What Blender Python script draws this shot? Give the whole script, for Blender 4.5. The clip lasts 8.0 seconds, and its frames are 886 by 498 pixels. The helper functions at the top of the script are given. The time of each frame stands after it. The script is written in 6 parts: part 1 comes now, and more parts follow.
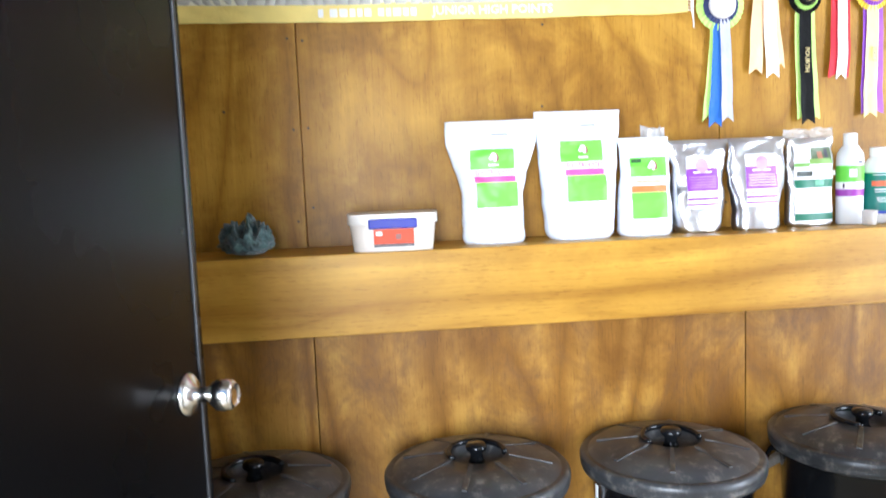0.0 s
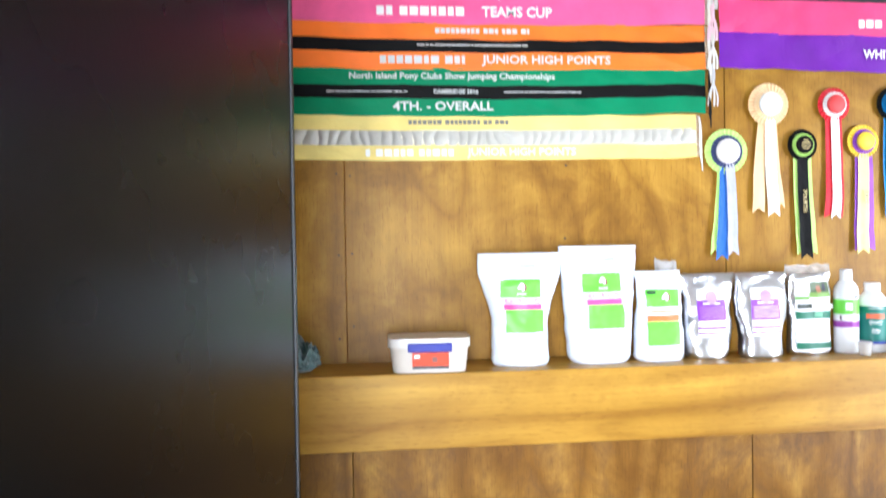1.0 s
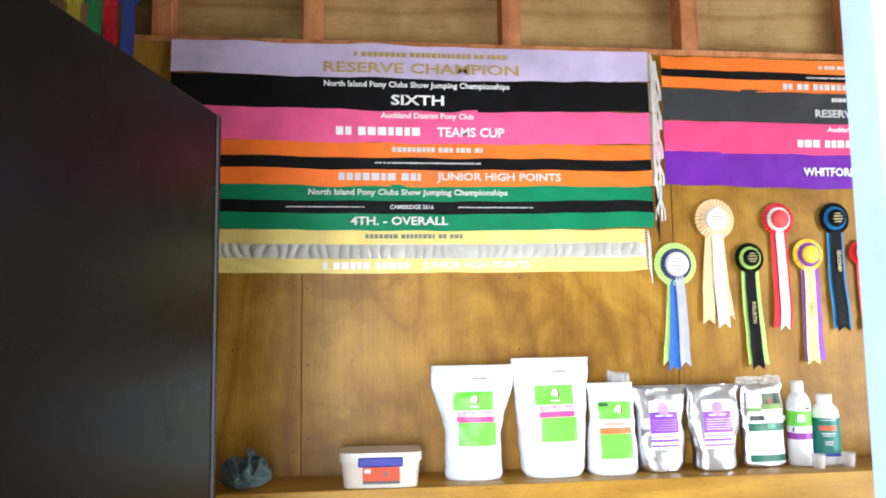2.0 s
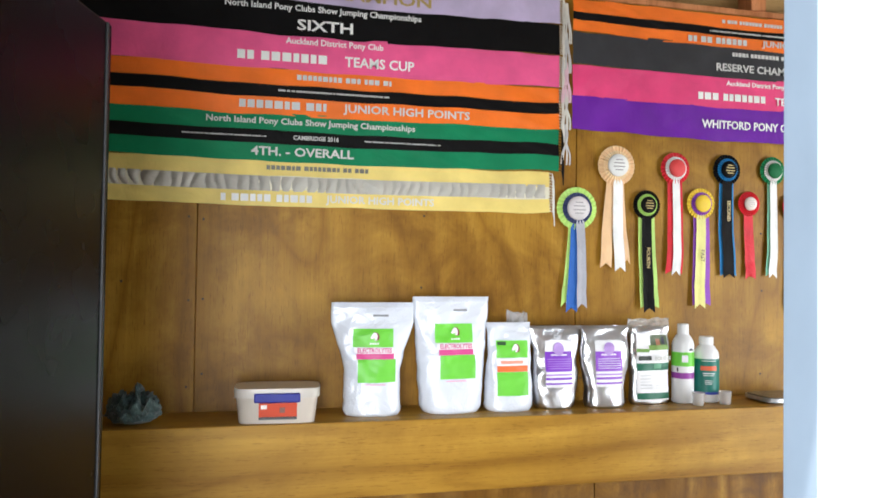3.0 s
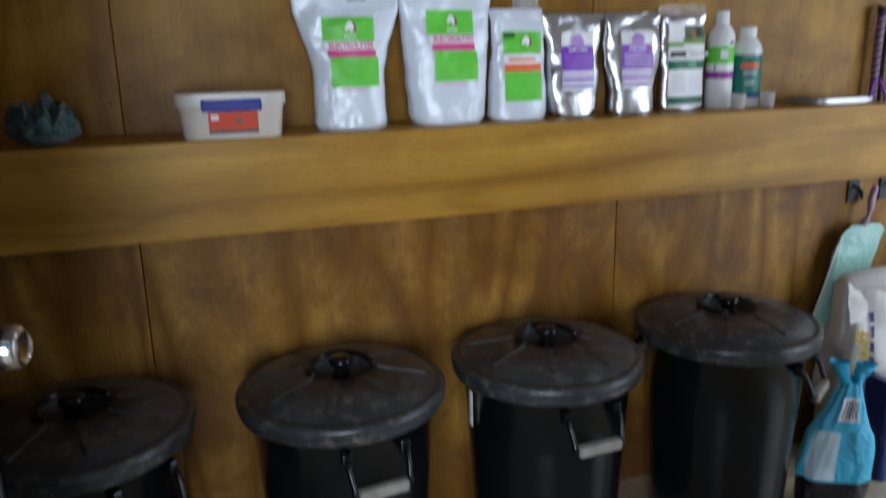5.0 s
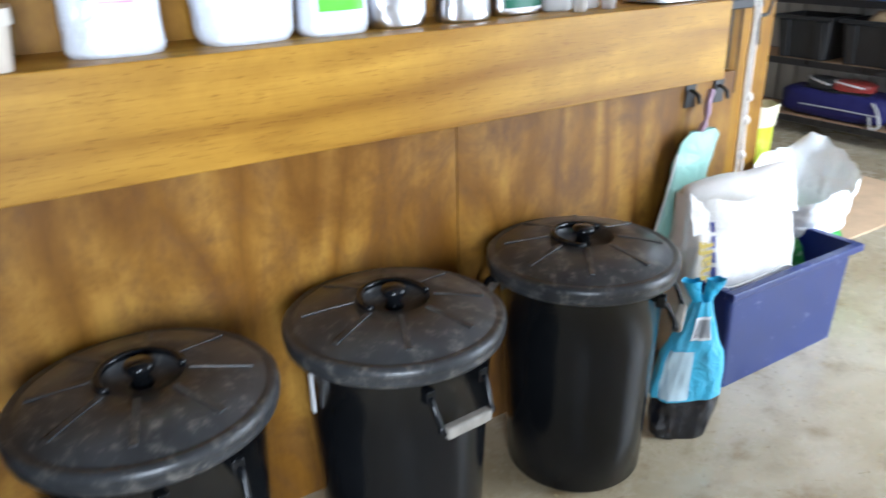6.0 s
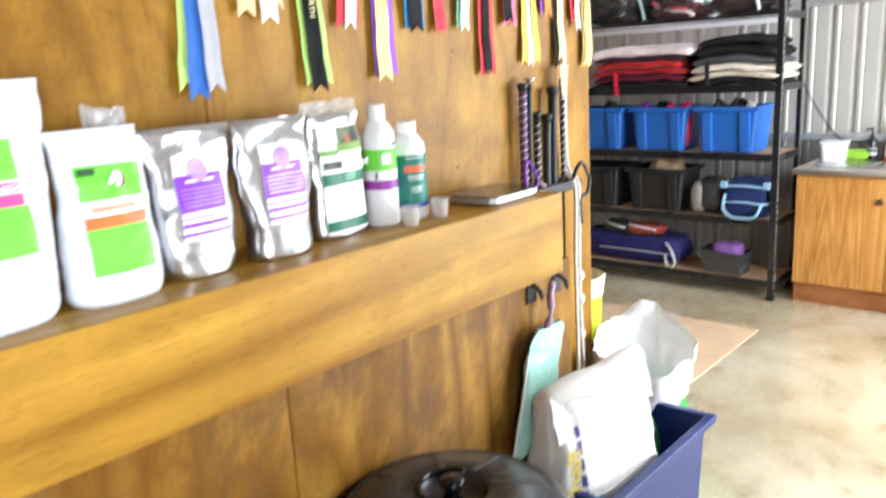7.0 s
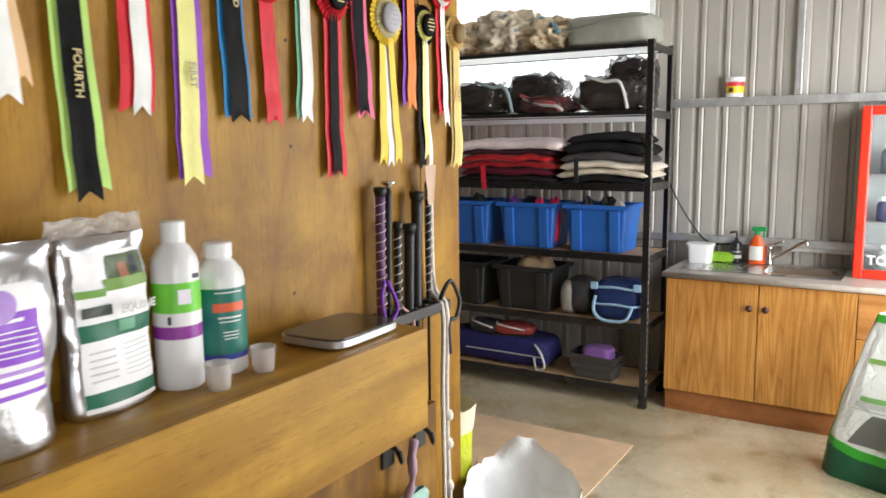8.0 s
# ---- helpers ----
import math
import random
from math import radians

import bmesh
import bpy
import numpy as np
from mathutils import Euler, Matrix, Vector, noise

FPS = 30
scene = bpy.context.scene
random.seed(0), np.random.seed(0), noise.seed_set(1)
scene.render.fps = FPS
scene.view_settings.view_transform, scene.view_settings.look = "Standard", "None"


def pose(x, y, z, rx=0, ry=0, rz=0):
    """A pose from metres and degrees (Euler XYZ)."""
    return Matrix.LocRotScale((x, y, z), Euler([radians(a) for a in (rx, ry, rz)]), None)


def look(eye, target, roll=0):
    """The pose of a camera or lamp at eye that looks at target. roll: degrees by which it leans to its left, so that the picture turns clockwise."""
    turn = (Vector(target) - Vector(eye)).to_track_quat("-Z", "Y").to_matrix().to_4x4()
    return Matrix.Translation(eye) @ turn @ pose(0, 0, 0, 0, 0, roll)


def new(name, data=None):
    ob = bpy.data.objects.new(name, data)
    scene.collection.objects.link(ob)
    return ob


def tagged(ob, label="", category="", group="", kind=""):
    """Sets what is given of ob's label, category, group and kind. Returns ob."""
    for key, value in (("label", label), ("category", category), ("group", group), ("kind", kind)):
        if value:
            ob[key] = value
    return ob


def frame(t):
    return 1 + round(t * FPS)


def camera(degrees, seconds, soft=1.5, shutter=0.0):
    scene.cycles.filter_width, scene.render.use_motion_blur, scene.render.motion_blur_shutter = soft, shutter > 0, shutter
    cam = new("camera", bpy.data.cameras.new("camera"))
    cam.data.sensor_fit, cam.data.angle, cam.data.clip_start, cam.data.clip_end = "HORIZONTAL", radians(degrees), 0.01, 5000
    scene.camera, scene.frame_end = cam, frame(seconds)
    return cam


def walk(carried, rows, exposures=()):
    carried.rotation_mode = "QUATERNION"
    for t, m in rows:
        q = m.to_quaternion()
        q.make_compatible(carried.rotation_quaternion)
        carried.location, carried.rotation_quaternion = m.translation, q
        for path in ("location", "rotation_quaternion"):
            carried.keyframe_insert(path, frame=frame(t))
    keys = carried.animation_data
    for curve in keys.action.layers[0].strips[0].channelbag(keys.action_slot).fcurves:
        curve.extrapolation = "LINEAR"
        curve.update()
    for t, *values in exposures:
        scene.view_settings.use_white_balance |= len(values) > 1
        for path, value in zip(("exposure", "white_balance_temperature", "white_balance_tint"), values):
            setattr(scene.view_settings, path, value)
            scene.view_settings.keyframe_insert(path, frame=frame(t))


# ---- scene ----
PATH = [
    (0.0, -0.052, -0.129, 1.424, -5.78, -6.01, 2.32),
    (0.5, -0.116, -0.228, 1.509, -5.27, -3.30, 2.59),
    (1.0, -0.181, -0.320, 1.613, -5.93, -0.83, 0.89),
    (1.2, -0.128, -0.356, 1.660, -4.95, 0.80, 1.14),
    (2.3, -0.056, -0.393, 1.689, -8.95, 6.52, -0.04),
    (2.5, -0.069, -0.374, 1.697, -11.69, 4.30, -0.63),
    (3.0, -0.068, -0.353, 1.674, -14.05, 1.45, -0.74),
    (3.5, -0.151, -0.269, 1.609, -13.71, -0.65, -0.41),
    (4.0, -0.171, -0.170, 1.541, -13.79, -4.49, -0.28),
    (4.5, -0.131, 0.010, 1.497, -15.40, -7.48, -0.08),
    (5.0, -0.072, 0.144, 1.392, -17.99, -14.62, 1.27),
    (5.2, -0.055, 0.184, 1.396, -18.19, -19.29, 1.02),
    (6.3, 0.052, 0.619, 1.425, -40.92, -21.92, 2.67),
    (6.5, 0.072, 0.677, 1.456, -44.88, -20.52, 3.82),
    (7.0, 0.212, 0.845, 1.559, -48.50, -13.32, 3.24),
    (7.5, 0.413, 0.957, 1.610, -54.81, -9.12, 1.54),
    (8.0, 0.624, 1.117, 1.611, -58.29, -8.03, 0.62),
]
cam = camera(59.9, 8.0, soft=1.6, shutter=0.4)
walk(cam, [(t, pose(x, y, z, 90 + pitch, roll, yaw)) for t, x, y, z, yaw, pitch, roll in PATH],
     exposures=[(0.0, 0.85, 5600, 8), (1.2, 0.75, 5700, 8), (2.5, 0.3, 6100, 8), (3.5, -0.55, 6300, 8), (4.5, -0.8, 6000, 7), (5.2, -1.15, 5500, 6), (6.3, 0.6, 5500, 6), (7.0, 0.52, 6100, 7), (8.0, -0.28, 6600, 8)])

# world and daylight
world = bpy.data.worlds.new("world")
scene.world = world
world.use_nodes = True
wn = world.node_tree
sky = wn.nodes.new("ShaderNodeTexSky")
sky.sky_type = "NISHITA"
sky.sun_disc = False
sky.sun_elevation, sky.sun_rotation = radians(50), radians(-105)
wn.nodes["Background"].inputs[1].default_value = 0.15
wn.links.new(sky.outputs[0], wn.nodes["Background"].inputs[0])
sun = new("sun", bpy.data.lights.new("sun", "SUN"))
sun.data.energy, sun.data.angle, sun.data.color = 3.5, radians(0.6), (1, 0.95, 0.88)
sun.matrix_world = look((-0.966 * 6, -0.26 * 6, 7.15), (0, 0, 0))


def sky_panel(name, size, power, at, target, colour=(0.93, 0.97, 1.0)):
    """An area lamp that fills an opening with the sky's light."""
    lamp = new(name, bpy.data.lights.new(name, "AREA"))
    lamp.data.shape, lamp.data.size, lamp.data.size_y = "RECTANGLE", size[0], size[1]
    lamp.data.energy, lamp.data.color = power, colour
    lamp.matrix_world = look(at, target)
    return lamp


sky_panel("doorway_daylight", (2.0, 1.6), 300, (-0.95, -2.3, 1.45), (0.1, 2.2, 2.1), (0.97, 0.98, 1.0))
# Lamp for an unseen opening, assumed because light arrives from the right.
sky_panel("roller_door_daylight", (2.4, 2.3), 175, (4.0, 0.06, 1.25), (3.95, 2.2, 0.35), (0.97, 0.98, 1.0))
sky_panel("window_daylight", (1.6, 0.8), 50, (5.8, 3.4, 2.45), (3.5, 3.0, 1.2), (0.97, 0.98, 1.0))
# ---- materials ----
def nodes_of(name):
    m = bpy.data.materials.new(name)
    m.use_nodes = True
    nt = m.node_tree
    return m, nt, nt.nodes["Principled BSDF"]


def node(nt, kind, **values):
    n = nt.nodes.new(kind)
    for key, value in values.items():
        n.inputs[key].default_value = value
    return n


def coords(nt, scale=(1, 1, 1), shift=True, kind="Object"):
    tc = nt.nodes.new("ShaderNodeTexCoord")
    mp = node(nt, "ShaderNodeMapping", Scale=scale)
    nt.links.new(tc.outputs[kind], mp.inputs["Vector"])
    if shift:
        info = nt.nodes.new("ShaderNodeObjectInfo")
        mul = nt.nodes.new("ShaderNodeVectorMath")
        mul.operation = "SCALE"
        mul.inputs[0].default_value = (7.3, 3.1, 5.7)
        nt.links.new(info.outputs["Random"], mul.inputs["Scale"])
        nt.links.new(mul.outputs[0], mp.inputs["Location"])
    return mp.outputs[0]


def ramp(nt, fac, stops):
    r = nt.nodes.new("ShaderNodeValToRGB")
    while len(r.color_ramp.elements) < len(stops):
        r.color_ramp.elements.new(0.5)
    for e, (p, c) in zip(r.color_ramp.elements, stops):
        e.position, e.color = p, (*c, 1)
    nt.links.new(fac, r.inputs[0])
    return r.outputs[0]


def mixed(nt, a, b, fac, mode="MIX"):
    m = nt.nodes.new("ShaderNodeMix")
    m.data_type, m.blend_type = "RGBA", mode
    for sock, v in ((m.inputs[0], fac), (m.inputs[6], a), (m.inputs[7], b)):
        if hasattr(v, "is_linked"):
            nt.links.new(v, sock)
        elif isinstance(v, tuple):
            sock.default_value = (*v, 1)
        else:
            sock.default_value = v
    return m.outputs[2]


def scalar(nt, fac, lo, hi, p0=0.0, p1=1.0):
    m = nt.nodes.new("ShaderNodeMapRange")
    m.inputs[1].default_value, m.inputs[2].default_value = p0, p1
    m.inputs[3].default_value, m.inputs[4].default_value = lo, hi
    nt.links.new(fac, m.inputs[0])
    return m.outputs[0]


def bumped(nt, bsdf, height, strength, distance=0.002):
    b = node(nt, "ShaderNodeBump", Strength=strength, Distance=distance)
    nt.links.new(height, b.inputs["Height"])
    nt.links.new(b.outputs[0], bsdf.inputs["Normal"])


def plain(name, col, rough=0.5, metal=0.0, var=0.12, scale=6.0, fine=90.0, bump=0.15, coat=0.0, worn=None, wear=0.62, sheen=0.0, trans=0.0, dist=0.0015, spec=0.5):
    """A surface of one colour with broad tone, fine grain and, if worn is given, scuffs of that colour."""
    m, nt, b = nodes_of(name)
    v = coords(nt)
    broad = node(nt, "ShaderNodeTexNoise", Scale=scale, Detail=4.0, Roughness=0.6)
    grain = node(nt, "ShaderNodeTexNoise", Scale=fine, Detail=3.0)
    nt.links.new(v, broad.inputs["Vector"])
    nt.links.new(v, grain.inputs["Vector"])
    c = ramp(nt, broad.outputs[0], [(0.3, tuple(x * (1 - var) for x in col)), (0.7, tuple(min(1, x * (1 + var)) for x in col))])
    if worn:
        spots = node(nt, "ShaderNodeTexNoise", Scale=scale * 4, Detail=8.0, Roughness=0.75)
        nt.links.new(v, spots.inputs["Vector"])
        c = mixed(nt, c, worn, scalar(nt, spots.outputs[0], 0, 0.8, wear, wear + 0.12))
    nt.links.new(c, b.inputs["Base Color"])
    nt.links.new(scalar(nt, broad.outputs[0], max(0.02, rough - 0.08), min(1, rough + 0.1)), b.inputs["Roughness"])
    b.inputs["Metallic"].default_value = metal
    b.inputs["Specular IOR Level"].default_value = spec
    b.inputs["Coat Weight"].default_value = coat
    b.inputs["Sheen Weight"].default_value = sheen
    b.inputs["Transmission Weight"].default_value = trans
    if bump:
        bumped(nt, b, grain.outputs[0], bump, dist)
    return m


def wood(name, dark, mid, light, along="z", rings=9.0, stretch=0.22, rough=0.42, coat=0.15, dirt=0.0, freq=1.0, veins=0.45, blotch=0.5, fibre=0.3, figure=(0.15, 0.75), fine=130.0):
    """Rotary-cut plywood: cathedral figure, fibres along one axis, and blotches."""
    m, nt, b = nodes_of(name)
    k = {"x": 0, "y": 1, "z": 2}[along]
    s = [1.5 * freq] * 3
    s[k] = 1.5 * stretch * 1.25 * freq
    low = node(nt, "ShaderNodeTexNoise", Scale=1.7, Detail=2.0, Roughness=0.45, Distortion=0.45)
    nt.links.new(coords(nt, tuple(s)), low.inputs["Vector"])
    band = nt.nodes.new("ShaderNodeMath")
    band.operation = "MULTIPLY"
    band.inputs[1].default_value = rings
    nt.links.new(low.outputs[0], band.inputs[0])
    saw = nt.nodes.new("ShaderNodeMath")
    saw.operation = "PINGPONG"
    saw.inputs[1].default_value = 0.5
    nt.links.new(band.outputs[0], saw.inputs[0])
    f = [fine] * 3
    f[k] = 2.5
    fib = node(nt, "ShaderNodeTexNoise", Scale=1.0, Detail=5.0, Roughness=0.65)
    nt.links.new(coords(nt, tuple(f)), fib.inputs["Vector"])
    blot = node(nt, "ShaderNodeTexNoise", Scale=3.4, Detail=8.0, Roughness=0.68, Distortion=0.4)
    nt.links.new(coords(nt), blot.inputs["Vector"])
    fig = ramp(nt, saw.outputs[0], [(0.0, tuple(0.45 * a + 0.55 * b for a, b in zip(dark, mid))), (0.09, mid), (0.5, light)])
    base = mixed(nt, mid, fig, scalar(nt, blot.outputs[0], *figure, 0.35, 0.65))
    c = mixed(nt, base, ramp(nt, fib.outputs[0], [(0.3, (0.70, 0.62, 0.50)), (0.62, (1.06, 1.06, 1.04))]), fibre, "MULTIPLY")
    fleck = node(nt, "ShaderNodeTexNoise", Scale=1.0, Detail=2.0, Roughness=0.5)
    q = [300.0] * 3
    q[k] = 26.0
    nt.links.new(coords(nt, tuple(q)), fleck.inputs["Vector"])
    c = mixed(nt, c, (0.42, 0.30, 0.17), scalar(nt, fleck.outputs[0], 0.0, 0.42, 0.60, 0.70), "MULTIPLY")
    c = mixed(nt, c, ramp(nt, blot.outputs[0], [(0.36, (0.50, 0.40, 0.28)), (0.58, (1.06, 1.06, 1.02))]), blotch, "MULTIPLY")
    wave = node(nt, "ShaderNodeTexWave", Scale=2.6 * freq, Distortion=9.0, Detail=3.0)
    wave.inputs["Detail Scale"].default_value, wave.inputs["Detail Roughness"].default_value = 0.55, 0.6
    wave.wave_type, wave.bands_direction = "BANDS", "X" if along == "z" else "Z"
    g = [1.0] * 3
    g[k] = 0.30
    nt.links.new(coords(nt, tuple(g)), wave.inputs["Vector"])
    c = mixed(nt, c, ramp(nt, wave.outputs[0], [(0.0, (0.58, 0.47, 0.34)), (0.22, (0.96, 0.94, 0.90)), (0.75, (1.05, 1.05, 1.03))]), veins, "MULTIPLY")
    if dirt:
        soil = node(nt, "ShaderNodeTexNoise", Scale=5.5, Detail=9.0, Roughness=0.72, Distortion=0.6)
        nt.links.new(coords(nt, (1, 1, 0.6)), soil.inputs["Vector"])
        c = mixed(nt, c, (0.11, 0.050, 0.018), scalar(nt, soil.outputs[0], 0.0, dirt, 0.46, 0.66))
    nt.links.new(c, b.inputs["Base Color"])
    nt.links.new(scalar(nt, fib.outputs[0], rough - 0.06, rough + 0.14), b.inputs["Roughness"])
    b.inputs["Coat Weight"].default_value, b.inputs["Coat Roughness"].default_value = coat * 0.35, 0.3
    b.inputs["Specular IOR Level"].default_value = 0.18
    bumped(nt, b, fib.outputs[0], 0.12, 0.001)
    return m


def cloth(name, col, rough=0.5, satin=0.14, fine=420.0, var=0.12):
    m, nt, b = nodes_of(name)
    broad = node(nt, "ShaderNodeTexNoise", Scale=9.0, Detail=4.0)
    weave = node(nt, "ShaderNodeTexNoise", Scale=fine, Detail=2.0)
    fold = node(nt, "ShaderNodeTexNoise", Scale=14.0, Detail=5.0, Roughness=0.6, Distortion=0.8)
    v = coords(nt)
    for n in (broad, weave, fold):
        nt.links.new(v, n.inputs["Vector"])
    nt.links.new(ramp(nt, broad.outputs[0], [(0.3, tuple(x * (1 - var) for x in col)), (0.7, tuple(min(1, x * (1 + var)) for x in col))]), b.inputs["Base Color"])
    b.inputs["Roughness"].default_value = rough
    b.inputs["Sheen Weight"].default_value = satin * min(1.0, 1.3 * max(col))
    b.inputs["Specular IOR Level"].default_value = 0.07 + 0.38 * max(col)
    b.inputs["Sheen Roughness"].default_value = 0.4
    bumped(nt, b, fold.outputs[0], 0.6, 0.008)
    return m


PLY = wood("stained_ply", (0.14, 0.052, 0.004), (0.305, 0.153, 0.015), (0.445, 0.248, 0.034), "z", rings=8, stretch=0.17, veins=0.14, fibre=0.38, figure=(0.3, 0.85), blotch=0.66)
# Soil, plus tones darkened to paint in the shade low on the wall.
PLY_LOW = wood("soiled_shaded_ply", (0.090, 0.034, 0.004), (0.215, 0.098, 0.012), (0.40, 0.218, 0.042), "z", dirt=0.85, rings=8, blotch=0.62, stretch=0.18, veins=0.08, fibre=0.36, figure=(0.3, 0.95))
PLY_LEDGE = wood("ledge_ply", (0.19, 0.080, 0.007), (0.365, 0.190, 0.022), (0.52, 0.300, 0.046), "x", rings=8, stretch=0.12, coat=0.2, rough=0.38, blotch=0.3, veins=0.36, fibre=0.32, figure=(0.45, 0.95))
STUD = wood("treated_pine", (0.36, 0.13, 0.05), (0.55, 0.22, 0.09), (0.64, 0.29, 0.13), "z", coat=0.0, rough=0.6)
PLY_RAW = wood("raw_ply", (0.30, 0.18, 0.07), (0.42, 0.27, 0.11), (0.48, 0.32, 0.14), "x", coat=0.0, rough=0.6)
VENEER = wood("teak_laminate", (0.26, 0.095, 0.02), (0.52, 0.245, 0.062), (0.64, 0.33, 0.10), "z", rings=30, stretch=0.03, coat=0.1, rough=0.4, blotch=0.1, veins=0.3, fibre=0.75, figure=(0.6, 0.95), fine=55.0, freq=1.6)
PLINTH = wood("plinth_laminate", (0.24, 0.085, 0.03), (0.34, 0.135, 0.05), (0.38, 0.16, 0.06), "y", rings=8, coat=0.1)
CHIP = plain("chipboard", (0.46, 0.29, 0.16), 0.7, var=0.18, scale=60, fine=300)
HARDBOARD = plain("hardboard", (0.60, 0.42, 0.26), 0.75, var=0.14, scale=9, fine=220, worn=(0.66, 0.56, 0.42), wear=0.6)
WHITE_STEEL = plain("white_painted_steel", (0.80, 0.82, 0.84), 0.4, var=0.05)
BLACK_DOOR = plain("black_door_paint", (0.0022, 0.0022, 0.0025), 0.26, var=0.2, scale=2.5, fine=160, bump=0.05, worn=(0.10, 0.10, 0.10), wear=0.72, spec=0.09)
CHROME = plain("satin_chrome", (0.62, 0.59, 0.55), 0.2, 1.0, var=0.06, bump=0.02)
STEEL = plain("stainless_steel", (0.60, 0.60, 0.59), 0.28, 1.0, var=0.08, bump=0.03)
GALV = plain("galvanised_steel", (0.62, 0.63, 0.64), 0.45, 0.85, var=0.15, scale=20)
SHEET = plain("steel_cladding", (0.47, 0.445, 0.41), 0.42, 0.25, var=0.06, scale=3, bump=0.05)
BLACK_STEEL = plain("black_rack_steel", (0.012, 0.011, 0.012), 0.28, 0.0, var=0.2, spec=0.7)
BLACK_PLASTIC = plain("black_bin_plastic", (0.005, 0.0055, 0.0065), 0.16, var=0.25, scale=5, fine=120, worn=(0.16, 0.145, 0.12), wear=0.68, spec=0.3)
LID_PLASTIC = plain("dusty_lid_plastic", (0.032, 0.033, 0.035), 0.32, var=0.35, scale=7, fine=160, worn=(0.13, 0.12, 0.105), wear=0.525, spec=0.4)
GRIP = plain("dusty_grip", (0.26, 0.235, 0.20), 0.6, var=0.3, scale=20)
BLACK = plain("black_rubber", (0.012, 0.012, 0.013), 0.5)
CEILING = plain("roof_lining", (0.52, 0.51, 0.49), 0.6, var=0.06)
DARK_SHEET = plain("dark_unseen_wall", (0.10, 0.10, 0.10), 0.5, var=0.1, scale=3)
EARTH = plain("gravel_yard", (0.34, 0.31, 0.27), 0.9, var=0.3, scale=3, fine=60, bump=0.6, dist=0.02)
BLUE_TUB = plain("navy_tub_plastic", (0.006, 0.020, 0.130), 0.38, var=0.15, scale=4, worn=(0.24, 0.26, 0.36), wear=0.60)
BLUE_BOX = plain("blue_crate_plastic", (0.022, 0.125, 0.47), 0.38, var=0.08)
WHITE_PL = plain("white_plastic", (0.80, 0.80, 0.80), 0.32, var=0.04)


def concrete():
    m, nt, b = nodes_of("stained_concrete")
    v = coords(nt, shift=False)
    big = node(nt, "ShaderNodeTexNoise", Scale=0.9, Detail=7.0, Roughness=0.65, Distortion=0.5)
    mid = node(nt, "ShaderNodeTexNoise", Scale=5.5, Detail=8.0, Roughness=0.7)
    grit = node(nt, "ShaderNodeTexNoise", Scale=140.0, Detail=3.0)
    for n in (big, mid, grit):
        nt.links.new(v, n.inputs["Vector"])
    c = ramp(nt, big.outputs[0], [(0.32, (0.36, 0.285, 0.165)), (0.5, (0.50, 0.425, 0.29)), (0.68, (0.60, 0.53, 0.40))])
    c = mixed(nt, c, (0.25, 0.17, 0.075), scalar(nt, mid.outputs[0], 0, 0.75, 0.50, 0.66))
    fleck = node(nt, "ShaderNodeTexNoise", Scale=34.0, Detail=6.0, Roughness=0.7)
    nt.links.new(v, fleck.inputs["Vector"])
    c = mixed(nt, c, (0.20, 0.14, 0.07), scalar(nt, fleck.outputs[0], 0, 0.6, 0.58, 0.68))
    nt.links.new(c, b.inputs["Base Color"])
    nt.links.new(scalar(nt, mid.outputs[0], 0.12, 0.42, 0.35, 0.65), b.inputs["Roughness"])
    b.inputs["Coat Weight"].default_value, b.inputs["Coat Roughness"].default_value = 0.4, 0.14
    bumped(nt, b, grit.outputs[0], 0.15, 0.0015)
    return m


CONCRETE = concrete()


def foil(name, col=(0.72, 0.72, 0.73), rough=0.2, metal=1.0, scale=16.0, relief=0.75):
    m, nt, b = nodes_of(name)
    v = coords(nt)
    crease = node(nt, "ShaderNodeTexNoise", Scale=scale, Detail=5.0, Roughness=0.55, Distortion=1.0)
    nt.links.new(v, crease.inputs["Vector"])
    b.inputs["Base Color"].default_value = (*col, 1)
    b.inputs["Metallic"].default_value = metal
    nt.links.new(scalar(nt, crease.outputs[0], rough - 0.06, rough + 0.14), b.inputs["Roughness"])
    bumped(nt, b, crease.outputs[0], relief, 0.016)
    return m


SILVER = foil("silver_foil", (0.66, 0.66, 0.68), 0.26, scale=6.0, relief=0.4)
WHITE_POUCH = foil("white_pouch_film", (0.72, 0.75, 0.82), 0.2, 0.05, scale=10.0)


def film_of(name, tint, clear, rough=0.1, relief=1.0, scale=18.0):
    """Thin clear plastic: mostly see-through, with a creased gloss."""
    m, nt, b = nodes_of(name)
    crease = node(nt, "ShaderNodeTexNoise", Scale=scale, Detail=4.0, Roughness=0.5, Distortion=1.4)
    nt.links.new(coords(nt), crease.inputs["Vector"])
    b.inputs["Base Color"].default_value = (*tint, 1)
    b.inputs["Roughness"].default_value = rough
    b.inputs["Specular IOR Level"].default_value = 0.9
    bumped(nt, b, crease.outputs[0], relief, 0.02)
    see = nt.nodes.new("ShaderNodeBsdfTransparent")
    both = nt.nodes.new("ShaderNodeMixShader")
    both.inputs[0].default_value = clear
    nt.links.new(b.outputs[0], both.inputs[1])
    nt.links.new(see.outputs[0], both.inputs[2])
    nt.links.new(both.outputs[0], nt.nodes["Material Output"].inputs["Surface"])
    return m


CLEAR_PL = film_of("translucent_plastic", (0.86, 0.84, 0.82), 0.62, 0.25, 0.0)
CLEAR_FILM = film_of("clear_film", (0.60, 0.60, 0.60), 0.55)
INK = {}


